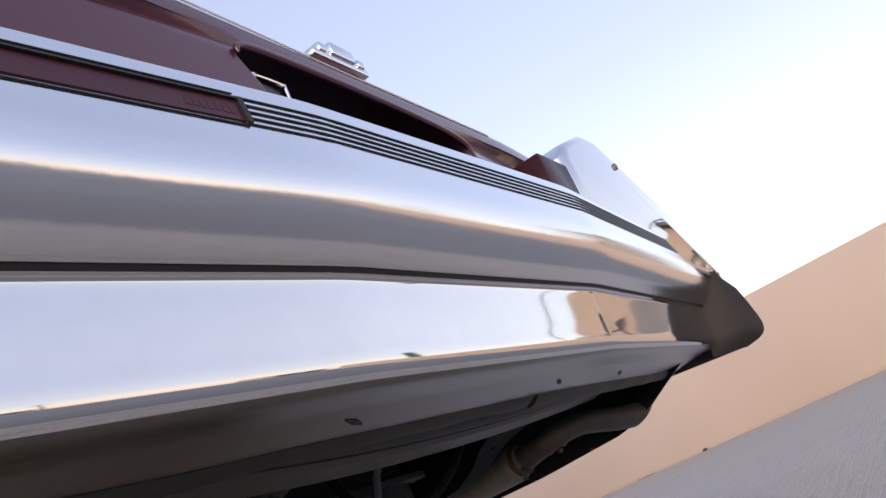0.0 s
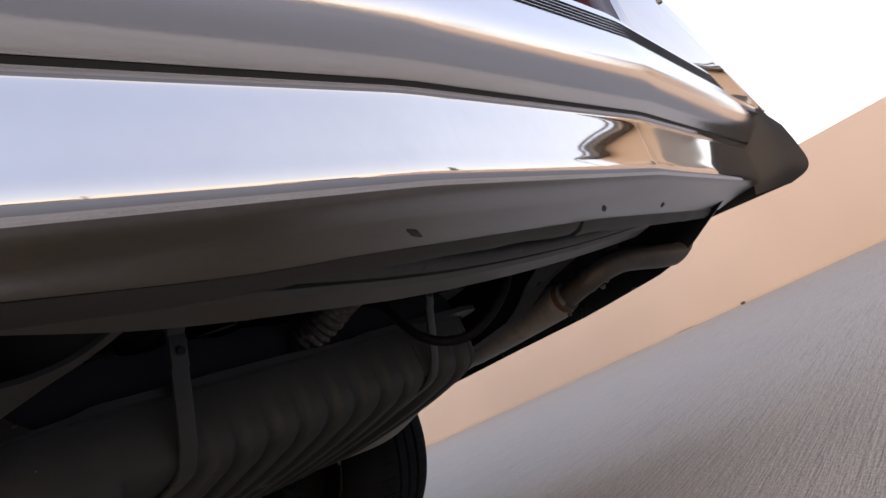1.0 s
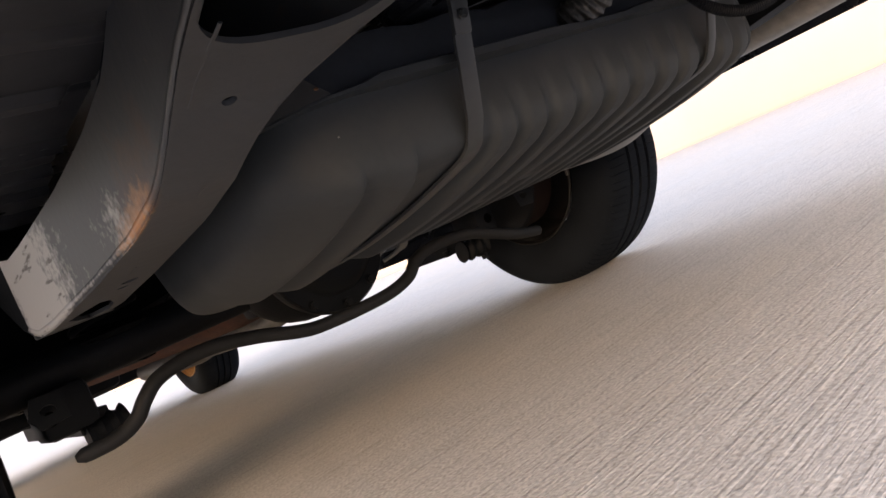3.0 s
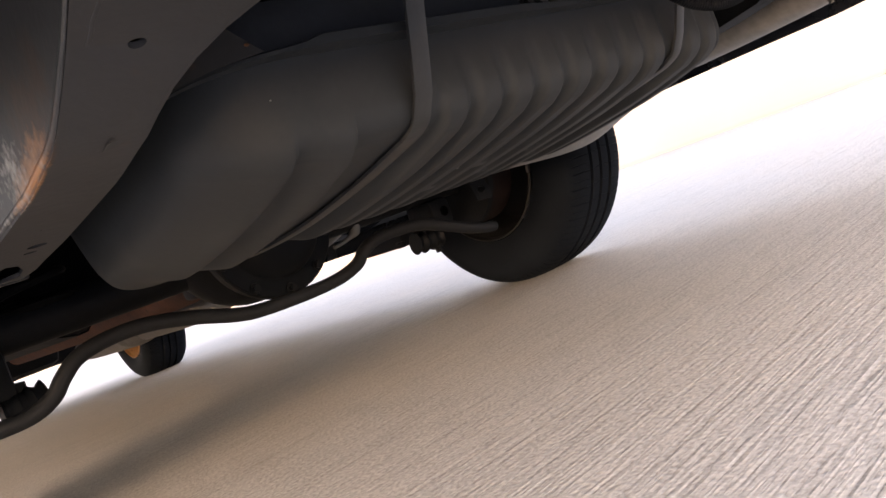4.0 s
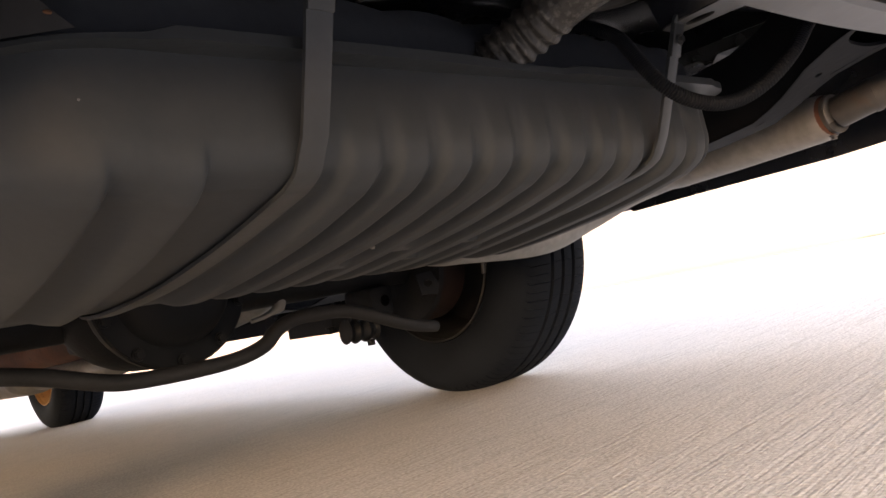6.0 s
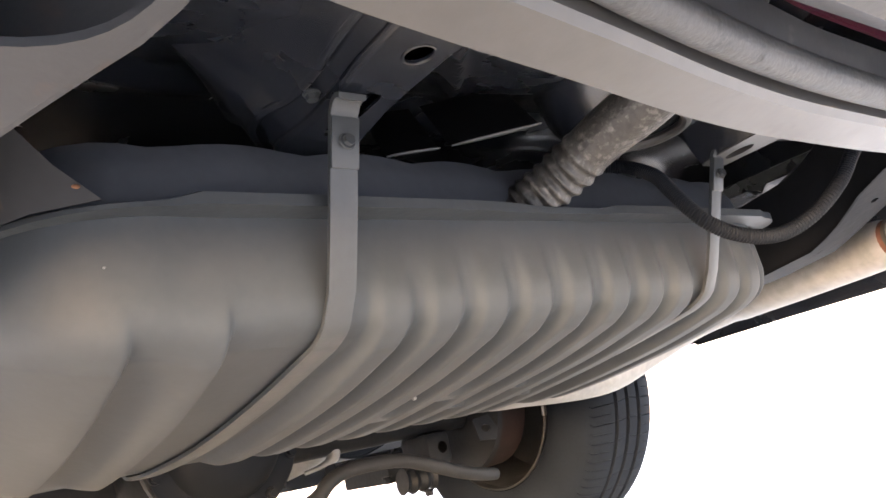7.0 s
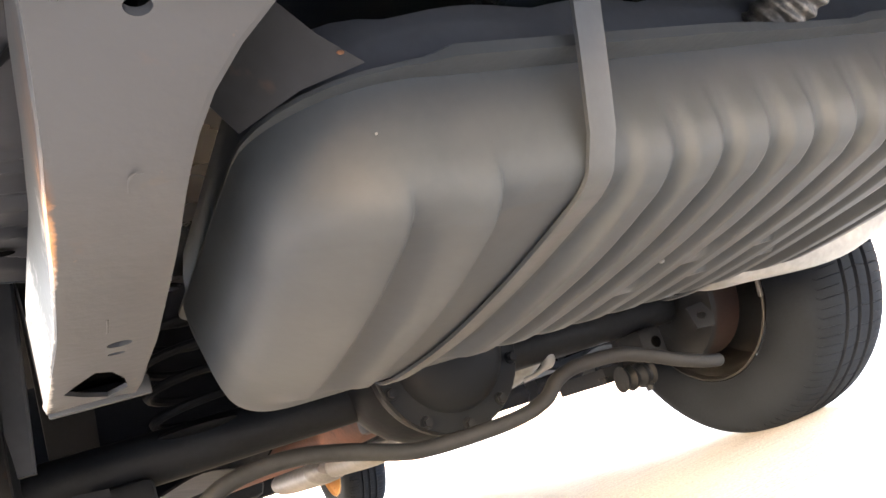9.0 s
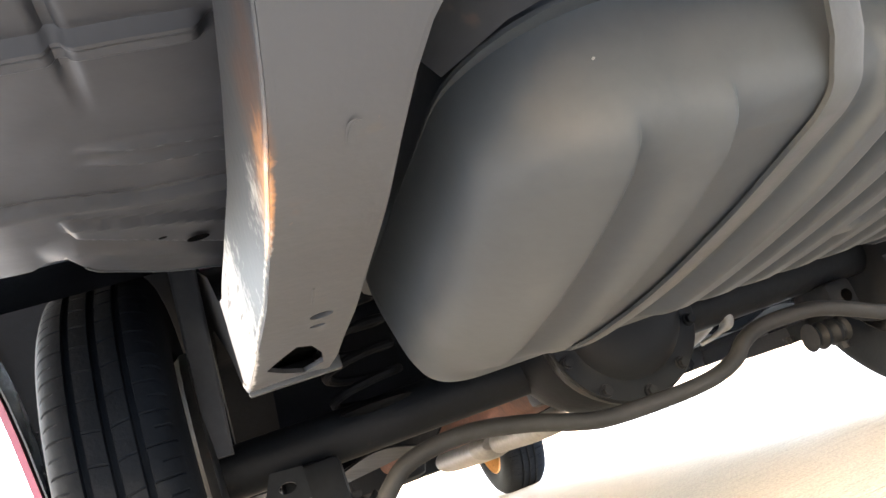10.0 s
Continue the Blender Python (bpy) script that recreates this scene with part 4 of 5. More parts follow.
plug = part("floor_plug", bm, FLOOR, car, "dark round plug in the trunk floor")
part("grommet", tube([q for q in round_plug(0.0, 0.489)] + [round_plug(0.0, 0.489)[0]], 0.0050, 10, 2, caps=False), BLACK, plug, "black rubber grommet ring")
# ---- trunk floor, crossbar, side panels
def pierced(outline, holes, thick):
    """A flat plate (x, y) with holes cut through it, its top at z = 0."""
    bm = bmesh.new()
    edges = []
    for loop in (outline, *holes):
        vs_ = [bm.verts.new((x, y, 0)) for x, y in loop]
        edges += [bm.edges.new((a_, b_)) for a_, b_ in zip(vs_, vs_[1:] + vs_[:1])]
    bmesh.ops.triangle_fill(bm, use_beauty=True, use_dissolve=False, edges=edges)
    faces = bm.faces[:]
    got = bmesh.ops.extrude_face_region(bm, geom=faces)
    bmesh.ops.translate(bm, vec=(0, 0, thick), verts=[v for v in got["geom"] if isinstance(v, bmesh.types.BMVert)])
    return bm


def oval(cx, cy, rx, ry, turn=0.0, n=20):
    c, s_ = math.cos(radians(turn)), math.sin(radians(turn))
    return [(cx + rx * math.cos(w) * c - ry * math.sin(w) * s_, cy + rx * math.cos(w) * s_ + ry * math.sin(w) * c) for w in (2 * math.pi * k / n for k in range(n))]


def floor_height(x, y):
    z = lerp(y, [(-1.10, 0.53), (-1.04, 0.516), (-0.96, 0.514), (-0.90, 0.530), (-0.82, 0.565), (-0.36, 0.59), (0.35, 0.62)])
    z += 0.010 * math.cos(x * 34) * smooth01((y + 0.86) / 0.06) * 0.4
    z -= 0.008 * math.exp(-((y + 0.76 - 0.12 * x) / 0.012) ** 2)
    # soft pressed folds
    for c, k, h, w in ((-0.055, 0.81, 0.009, 0.007), (0.16, 0.25, 0.006, 0.010), (-0.33, 0.3, 0.008, 0.010)):
        z -= h * math.exp(-((x - c - k * (y + 0.861)) / w) ** 2) * smooth01((-0.85 - y) / 0.03)
    return z


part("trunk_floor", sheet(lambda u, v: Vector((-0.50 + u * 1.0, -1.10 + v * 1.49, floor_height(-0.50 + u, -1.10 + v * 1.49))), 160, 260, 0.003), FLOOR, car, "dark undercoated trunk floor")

# hat channel under the floor that takes the strap: a flat foot with a slot and a drain, and two sloping flanks
FOOT_Z = 0.487
RIDGE = [(-1.06, -0.2135), (-1.007, -0.2130), (-0.976, -0.2120), (-0.951, -0.2100), (-0.92, -0.2060), (-0.89, -0.2040), (-0.859, -0.2085), (-0.843, -0.2080), (-0.834, -0.200)]
FAR_EDGE = [(-1.06, -0.168), (-0.99, -0.166), (-0.94, -0.166), (-0.91, -0.164), (-0.884, -0.160), (-0.858, -0.156), (-0.843, -0.158), (-0.834, -0.166)]
BEAD = [(-1.06, -0.236), (-0.99, -0.2300), (-0.964, -0.2280), (-0.941, -0.2245), (-0.915, -0.2215), (-0.892, -0.2240), (-0.874, -0.2330), (-0.851, -0.2270), (-0.834, -0.214)]
ys = [-1.06 + 0.226 * k / 60 for k in range(61)]
slot = [(-0.196, -0.929), (-0.1885, -0.932), (-0.1800, -0.932), (-0.1782, -0.926), (-0.1775, -0.905), (-0.180, -0.885), (-0.183, -0.873), (-0.1875, -0.872), (-0.1905, -0.878), (-0.193, -0.905)]
bm = pierced([(lerp(y, RIDGE), y) for y in ys] + [(lerp(y, FAR_EDGE), y) for y in reversed(ys)], [slot, oval(-0.1855, -0.979, 0.0085, 0.0095)], 0.0022)
for v in bm.verts:
    v.co.z += FOOT_Z
channel = part("hat_channel", bm, FLOOR, car, "dark hat channel with a strap slot and a drain hole")
rows = []
for y in ys:
    a_, b_ = lerp(y, RIDGE), lerp(y, BEAD)
    end = smooth01((y + 0.87) / 0.036)
    rows.append([Vector(q) for q in ((a_ + 0.0015, y, FOOT_Z + 0.0004), (a_ - 0.0015, y, FOOT_Z + 0.0004), (a_ * 0.75 + b_ * 0.25, y, 0.4925), (a_ * 0.25 + b_ * 0.75, y, 0.5005), (b_, y, 0.4985), (b_ - 0.0035, y, 0.4960), (b_ - 0.007, y, 0.4990), (b_ - 0.012, y, 0.508), (b_ - 0.022, y, 0.5115), (b_ - 0.060 + 0.03 * end, y, floor_height(b_ - 0.060 + 0.03 * end, y) + 0.006))])
part("flank", loft(rows), FLOOR, channel, sharp=60)
rows = [[Vector((lerp(y, FAR_EDGE) + d, y, FOOT_Z + h)) for d, h in ((-0.001, 0.0006), (0.0012, 0.001), (0.004, 0.004), (0.010, 0.022), (0.016, 0.05))] for y in ys]
part("flank", loft(rows), FLOOR, channel, sharp=60)
y = ys[-1]
rows = []
for d, h in ((-0.001, 0.0006), (0.003, 0.003), (0.008, 0.012), (0.012, 0.045)):
    rows.append([Vector((lerp(y, BEAD) + 0.006 + (lerp(y, FAR_EDGE) - lerp(y, BEAD) - 0.006) * k / 10, y + d + 0.004 * math.sin(math.pi * k / 10), FOOT_Z + h)) for k in range(11)])
part("end_wall", loft(rows), FLOOR, channel, sharp=60)
for table, z, r in ((RIDGE, FOOT_Z + 0.0030, 0.0036), (BEAD, 0.4985, 0.0040)):
    part("bead", tube([(lerp(y, table) - 0.001, y, z) for y in ys[::4]], r, 12, 3), FLOOR, channel)
part("rivet", disc_bolt(-0.2165, -0.911, 0.4945, 0.0042, 0.005, "z"), STRAP, channel, "grey rivet")
rim = [(-0.1855 + 0.0092 * math.cos(w), -0.979 + 0.0102 * math.sin(w), FOOT_Z + 0.0003) for w in (k * math.pi / 12 for k in range(25))]
part("drain_rim", tube(rim, 0.0011, 8, 2, caps=False), FLOOR, channel)
# black sheet added over the openings as the channel's inner shade
part("channel_roof", box(-0.215, -0.160, -1.05, -0.84, 0.508, 0.512, 0.001), HOLE_SHADE, channel, "black sheet for the shade inside the channel")
# welded floor seams that end in a pale lip
for line in ([(-0.079, -0.875), (-0.055, -0.898), (-0.030, -0.923)], [(-0.121, -0.848), (-0.104, -0.859), (-0.086, -0.869)]):
    pts = glide([(x, y, 0.487) for x, y in line], 6)
    seam = part("floor_seam", loft([[q, q + Vector((0.003, 0.006, 0.004)), q + Vector((0.02, 0.05, 0.06))] for q in pts]), UNDER_BLACK, car, "dark welded floor seam")
    part("weld_lip", tube([tuple(q) for q in pts], lambda t: 0.0026 * (1 - 0.55 * abs(2 * t - 1) ** 3), 8, 2, flat=0.6), STRAP, seam, "pale welded lip")

# bracket for the other strap and the vent hose that hangs past it
bm = pierced([(0.2010, -0.911), (0.1975, -0.93), (0.1940, -0.950), (0.1890, -0.974), (0.1900, -1.000), (0.1960, -1.045), (0.2500, -1.045), (0.2360, -0.990), (0.2360, -0.960), (0.2385, -0.909), (0.2300, -0.903), (0.2080, -0.903)], [oval(0.2170, -0.9375, 0.0075, 0.0165, -12)], 0.0025)
for v in bm.verts:
    v.co.z += 0.475
bracket = part("strap_bracket", bm, BAR, car, "pale pressed bracket that holds the tank strap")
part("turned_edge", loft([[Vector((x, y, 0.4752)), Vector((x + 0.003, y, 0.4765)), Vector((x + 0.004, y, 0.50)), Vector((x + 0.004, y, 0.54))] for x, y in ((0.2385, -0.909), (0.2360, -0.960), (0.2360, -0.990), (0.2500, -1.045))]), BAR, bracket)
part("web", loft([[Vector((x, y, 0.4765)), Vector((x - 0.006, y, 0.482)), Vector((x - 0.020, y, 0.50)), Vector((x - 0.045, y + 0.01, 0.54))] for x, y in ((0.2080, -0.903), (0.2010, -0.911), (0.1940, -0.950), (0.1890, -0.974), (0.1900, -1.000), (0.1960, -1.045))]), FLOOR, bracket, "dark web above the bracket")
# black sheet added behind the slot in place of its shade
part("slot_hole", box(0.204, 0.230, -0.957, -0.918, 0.492, 0.495, 0.001), HOLE_SHADE, bracket, "black sheet for the shade in the slot")
hose = [(0.040, -0.852, 0.478), (0.082, -0.87, 0.480), (0.102, -0.885, 0.476), (0.111, -0.896, 0.469), (0.1135, -0.911, 0.456), (0.112, -0.921, 0.440), (0.110, -0.932, 0.422), (0.115, -0.942, 0.404), (0.132, -0.952, 0.390), (0.157, -0.963, 0.3825), (0.187, -0.973, 0.3845), (0.218, -0.987, 0.398), (0.245, -1.001, 0.419), (0.259, -1.010, 0.438), (0.266, -1.018, 0.455), (0.269, -1.022, 0.49)]
part("vent_hose", tube(hose, lambda t: 0.0061 + 0.0005 * math.sin(t * 2 * math.pi * 150), 12, 70), HOSE, car, "dark corrugated vent hose")

BAR_FRONT = [(-0.50, -1.112), (-0.44, -1.099), (-0.38, -1.080), (-0.327, -1.069), (-0.268, -1.062), (-0.178, -1.055), (-0.13, -1.051), (-0.066, -1.043), (0.043, -1.036), (0.24, -1.037), (0.45, -1.046), (0.64, -1.062)]
rows = []
for k in range(61):
    x = -0.50 + 1.14 * k / 60
    y = sum(lerp(x + d, BAR_FRONT) for d in (-0.04, -0.02, 0, 0.02, 0.04)) / 5
    z = 0.431 + 0.012 * ((x - 0.15) / 0.5) ** 2
    rows.append([Vector(q) for q in ((x, y + 0.002, z + 0.06), (x, y + 0.003, z + 0.005), (x, y, z), (x, y - 0.029, z + 0.005), (x, y - 0.033, z + 0.010), (x, y - 0.034, z + 0.06))])
part("cross_bar", loft(rows, closed=True, caps=True), BAR, car, "pale galvanised cross bar")
part("bar_roll", tube([(x, lerp(x, BAR_FRONT) - 0.048, 0.451 + 0.012 * ((x - 0.15) / 0.5) ** 2) for x in (-0.42, -0.2, 0, 0.2, 0.4, 0.62)], 0.0112, 16, 8), ZINC, car, "mottled zinc rolled edge of the bar")
part("rear_apron", sheet(lambda u, v: Vector((-0.42 + 1.06 * u, lerp(-0.42 + 1.06 * u, BAR_FRONT) - 0.054 - 0.006 * v, 0.454 + 0.012 * ((-0.57 + 1.06 * u) / 0.5) ** 2 + 0.024 * v)), 40, 4, 0.002), SPECKLED, car, "speckled grey apron behind the bar")
part("valance", sheet(lambda u, v: Vector((-0.42 + 1.06 * u, lerp(-0.42 + 1.06 * u, BAR_FRONT) - 0.062 - 0.035 * v, 0.489 + 0.012 * ((-0.57 + 1.06 * u) / 0.5) ** 2 + 0.10 * v)), 40, 6, 0.004), STRIP_MAROON, car, "maroon rear valance")


RAIL_Z = [(-1.16, 0.460), (-1.05, 0.449), (-1.0, 0.441), (-0.95, 0.428), (-0.91, 0.409), (-0.876, 0.394), (-0.80, 0.383), (-0.64, 0.372), (-0.52, 0.364), (-0.46, 0.364), (-0.40, 0.378), (-0.31, 0.435), (-0.05, 0.53), (0.25, 0.53), (0.6, 0.36), (1.2, 0.26), (2.9, 0.26)]
OUTER = [(-1.16, 0.503), (-1.05, 0.497), (-0.95, 0.4870), (-0.90, 0.4885), (-0.86, 0.4910), (-0.78, 0.4935), (-0.68, 0.498), (-0.51, 0.515), (-0.44, 0.519), (0.6, 0.56), (2.9, 0.56)]
INNER = [(-1.16, 0.342), (-1.05, 0.344), (-1.02, 0.354), (-1.0, 0.366), (-0.978, 0.381), (-0.954, 0.397), (-0.93, 0.4145), (-0.905, 0.4275), (-0.87, 0.4340), (-0.75, 0.4360), (-0.63, 0.4385), (-0.565, 0.443), (-0.50, 0.4455), (-0.42, 0.452), (0.6, 0.47), (2.9, 0.47)]
for s in (-1, 1):
    ys = [-1.16 + 0.74 * k / 36 for k in range(37)]
    outline = [(s * lerp(y, OUTER), y) for y in ys] + [(s * lerp(y, INNER), y) for y in reversed(ys)]
    holes = [oval(s * 0.461, -0.641, 0.0085, 0.0065), oval(s * 0.463, -0.619, 0.006, 0.0032), [(s * x, y) for x, y in ((0.502, -0.533), (0.493, -0.553), (0.478, -0.579), (0.466, -0.570), (0.4565, -0.540), (0.4535, -0.504), (0.469, -0.477), (0.488, -0.506))], [(s * (0.424 + 0.073 * math.copysign(abs(math.cos(w)) ** 0.7, math.cos(w))), -1.082 + 0.080 * math.copysign(abs(math.sin(w)) ** 0.7, math.sin(w))) for w in (2 * math.pi * k / 40 for k in range(40))], oval(s * 0.449, -0.950, 0.0055, 0.0040)]
    bm = pierced(outline, holes, 0.004)
    # shallow pressed bump and welded seam
    for v in bm.verts:
        v.co.z += lerp(v.co.y, RAIL_Z)
    # left rail grey at the rear; elsewhere black stands for shade
    RAIL_MAT = RAIL if s < 0 else UNDER_BLACK
    rail = part("frame_rail", bm, RAIL_MAT, car, "grey frame rail with worn primer and rust" if s < 0 else "frame rail in black that stands for underbody shade", sharp=30)
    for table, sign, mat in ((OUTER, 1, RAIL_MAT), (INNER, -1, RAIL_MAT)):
        for y0, y1, n, paint in ((-1.16, -0.42, 36, mat), (-0.42, 2.84, 120, UNDER_BLACK)):
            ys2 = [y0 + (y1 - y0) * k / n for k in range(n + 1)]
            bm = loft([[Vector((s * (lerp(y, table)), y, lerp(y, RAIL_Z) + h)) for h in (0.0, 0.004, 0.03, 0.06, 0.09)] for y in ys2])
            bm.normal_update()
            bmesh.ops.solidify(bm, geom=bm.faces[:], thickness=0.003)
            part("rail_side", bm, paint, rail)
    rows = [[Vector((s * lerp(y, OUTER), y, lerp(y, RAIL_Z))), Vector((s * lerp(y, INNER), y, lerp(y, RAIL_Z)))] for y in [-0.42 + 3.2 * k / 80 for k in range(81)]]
    part("rail_floor", loft(rows), UNDER_BLACK, rail)
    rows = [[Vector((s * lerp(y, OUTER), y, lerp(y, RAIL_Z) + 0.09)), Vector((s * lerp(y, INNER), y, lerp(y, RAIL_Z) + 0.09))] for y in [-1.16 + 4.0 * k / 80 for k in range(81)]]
    part("rail_top", loft(rows), UNDER_BLACK, rail)
    for table, sign in ((OUTER, 1),):
        part("rolled_edge", tube([(s * (lerp(y, table) - sign * 0.0035), y, lerp(y, RAIL_Z) + 0.0054) for y in [-1.15 + 0.73 * k / 36 for k in range(37)]], 0.0049, 12, 2), RAIL_MAT, rail)
    # broken weld seam, a small hooked dent and torn metal by the drain
    for y0, y1, x0, r in ((-1.03, -0.953, 0.4765, 0.0015), (-0.70, -0.672, 0.4685, 0.0008)):
        pts = [y0 + (y1 - y0) * k / 8 for k in range(9)]
        part("seam", tube([(s * (x0 + 0.0012 * noise.noise(Vector((y * 60, 3, 0)))), y, lerp(y, RAIL_Z) + 0.0001) for y in pts], r, 8, 2, flat=0.5), RAIL_MAT, rail, "thin pale weld seam")
    part("dent", tube([(s * 0.4575, -0.862, 0.3915), (s * 0.4570, -0.872, 0.3932), (s * 0.4545, -0.8765, 0.3939), (s * 0.4510, -0.8765, 0.3939)], lambda t: 0.0012 * (1 - 0.7 * abs(2 * t - 1)), 6, 4, flat=0.3), RAIL_MAT, rail, "small hooked dent")
    bm = box(0.428, 0.518, -0.424, -0.414, 0.366, 0.384, 0.002)
    bmesh.ops.scale(bm, vec=(s, 1, 1), verts=bm.verts[:])
    part("rail_lip", bm, RAIL_MAT, rail)
    # black sheet added above the rail's holes, so they look deep and shaded
    part("rail_web", loft([[Vector((s * (lerp(y, OUTER) - 0.004), y, lerp(y, RAIL_Z) + 0.016)), Vector((s * (lerp(y, INNER) + 0.004), y, lerp(y, RAIL_Z) + 0.016))] for y in [-0.70 + 0.27 * k / 10 for k in range(11)]]), HOLE_SHADE, rail, "black sheet for the shade inside the rail")


for s in (-1, 1):
    part("floor_web", sheet(lambda u, v, s=s: Vector((s * (0.497 + 0.012 * v), -1.12 + 0.80 * u, 0.520 + 0.11 * v)), 20, 3, 0.003), FLOOR, car)


def front_edge(x):
    """Where the side floor ends ahead of the wheel."""
    return lerp(x, [(0.47, -0.436), (0.505, -0.443), (0.532, -0.457), (0.56, -0.474), (0.605, -0.515), (0.620, -0.552), (0.65, -0.53), (0.87, -0.50)])


def plateau(d, half, soft):
    return smooth01((half + soft / 2 - abs(d)) / soft)


def side_panel_z(x, y):
    """The ribbed panel outboard of the rail; x counts outwards."""
    z = 0.506 + 0.03 * smooth01((x - 0.64) / 0.2) - 0.02 * smooth01((-0.92 - y) / 0.2)
    # a long flat rib, crossed by a shallow groove
    z -= 0.0100 * plateau(y + 0.803, 0.0080, 0.0065) * smooth01((x - 0.488) / 0.012)
    z += 0.0030 * math.exp(-((y + 0.803) / 0.0042) ** 2)
    z -= 0.0050 * plateau(y + 0.90 + 0.1 * (x - 0.5), 0.010, 0.008)
    z += 0.0045 * plateau(x - 0.5645, 0.0040, 0.005) * smooth01((-0.72 - y) / 0.09)
    # a pair of short ridges
    for c in (-0.685, -0.664):
        z -= 0.0065 * math.exp(-((y - c + 0.12 * (x - 0.52)) / 0.0038) ** 2) * smooth01((0.585 - x) / 0.04)
    # step, then the raised bar ahead of it
    step = lerp(x, [(0.494, -0.608), (0.554, -0.614), (0.621, -0.633), (0.87, -0.66)])
    z -= 0.008 * smooth01((y - step) / 0.010)
    z += 0.004 * math.exp(-((y - step - 0.004) / 0.004) ** 2)
    top, low = lerp(x, [(0.498, -0.561), (0.56, -0.589), (0.609, -0.611)]), lerp(x, [(0.505, -0.501), (0.609, -0.586)])
    z -= 0.0075 * smooth01((y - top) / 0.007) * smooth01((low - y) / 0.006) * smooth01((0.612 - x) / 0.008)
    z -= 0.008 * smooth01((y - low) / 0.03) * smooth01((0.64 - x) / 0.03)
    z += 0.0010 * noise.noise(Vector((x * 22, y * 22, 3)))
    return z


for s in (-1, 1):
    def panel(u, v, s=s):
        x = (0.472 if s < 0 else 0.500) + u * 0.365
        y = -1.12 + v / 0.8 * 0.48 if v < 0.8 else -0.64 + (v - 0.8) / 0.2 * (front_edge(x) + 0.64)
        return Vector((s * x, y, side_panel_z(x, y)))
    fine_ = 1.0 if s < 0 else 0.5
    # the right panel's darker colour stands in for shade
    side = part("side_floor", sheet(panel, int(150 * fine_), int(280 * fine_), 0.002), PANEL if s < 0 else FLOOR, car, "grey ribbed side floor panel" if s < 0 else "ribbed side floor panel, darkened for the shade on its side")
    xs_ = [(0.472 if s < 0 else 0.500) + 0.365 * k / 60 for k in range(61)]
    rim = [Vector((s * x, front_edge(x), side_panel_z(x, front_edge(x)))) for x in xs_]
    part("panel_lip", loft([[q, q + Vector((0, 0.004, 0.003)), q + Vector((0, 0.006, 0.03)), q + Vector((0, 0.008, 0.055)), Vector((q.x, max(q.y + 0.02, -0.335), 0.575))] for q in rim]), TANK_TOP, side, "dark turned-up panel lip")
    part("panel_edge", tube([tuple(q) for q in rim[4:24]], 0.0012, 8, 2), STRAP, side, "pale bare panel edge")
    # uncut holes: black ovals carry their shade
    for hx, hy, rx, ry in ((0.523, -0.538, 0.0095, 0.0065), (0.549, -0.557, 0.0035, 0.0025)):
        bm = bmesh.new()
        bm.faces.new([bm.verts.new((s * x, y, side_panel_z(hx, hy) - 0.0030)) for x, y in oval(hx, hy, rx, ry, 10)])
        bm.faces.new([bm.verts.new((s * x, y, side_panel_z(hx, hy) + 0.004)) for x, y in oval(hx, hy, rx, ry, 10)])
        part("hole", bm, HOLE_SHADE, side)
    # wheel housing above the tyre, its colour blackened in place of shade
    rows = []
    for k in range(25):
        w = radians(32 + 116 * k / 24)
        rows.append([Vector((s * x, 0.39 * math.cos(w) * -1, AXLE_Z + 0.385 * math.sin(w))) for x in (0.53, 0.60, 0.75, 0.87)])
    part("wheel_housing", loft(rows), UNDER_BLACK, car, "dark wheel housing")
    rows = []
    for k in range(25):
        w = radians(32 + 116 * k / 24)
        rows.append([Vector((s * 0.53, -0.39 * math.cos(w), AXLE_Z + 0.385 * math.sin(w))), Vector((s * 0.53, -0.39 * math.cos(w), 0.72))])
    part("housing_wall", loft(rows), UNDER_BLACK, car)

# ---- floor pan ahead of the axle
# pan colour includes the shade under the car
part("floor_pan", sheet(lambda u, v: Vector(((u - 0.5) * 1.6, 0.42 + v * 2.9, 0.30 + 0.012 * math.cos(u * 40) + 0.10 * smooth01((0.12 - abs(u - 0.5)) / 0.06))), 80, 20, 0.004), UNDER_BLACK, car, "dark floor pan")
part("engine_sump", box(-0.18, 0.18, 2.35, 3.0, 0.20, 0.5, 0.05), AXLE, car)
part("front_crossmember", box(-0.5, 0.5, 2.62, 2.80, 0.19, 0.29, 0.03), AXLE, car)
for s in (-1, 1):
    part("front_arm", tube([(s * 0.30, 2.70, 0.23), (s * 0.48, 2.73, 0.225), (s * 0.63, 2.745, 0.22)], 0.028, 12, 6, flat=0.6), AXLE, car)

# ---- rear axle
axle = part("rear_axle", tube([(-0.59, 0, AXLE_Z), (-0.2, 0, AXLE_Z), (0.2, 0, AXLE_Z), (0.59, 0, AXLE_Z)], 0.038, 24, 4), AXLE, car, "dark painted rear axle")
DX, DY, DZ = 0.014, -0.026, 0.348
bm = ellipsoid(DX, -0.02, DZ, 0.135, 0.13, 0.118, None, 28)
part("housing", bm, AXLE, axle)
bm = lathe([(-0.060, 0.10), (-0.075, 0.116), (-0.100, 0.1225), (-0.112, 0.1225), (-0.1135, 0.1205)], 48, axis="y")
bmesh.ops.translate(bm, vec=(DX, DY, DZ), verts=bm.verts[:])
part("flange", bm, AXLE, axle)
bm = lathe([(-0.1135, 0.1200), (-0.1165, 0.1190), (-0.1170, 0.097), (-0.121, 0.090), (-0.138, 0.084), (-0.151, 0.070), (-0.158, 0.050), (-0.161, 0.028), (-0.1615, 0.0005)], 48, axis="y")
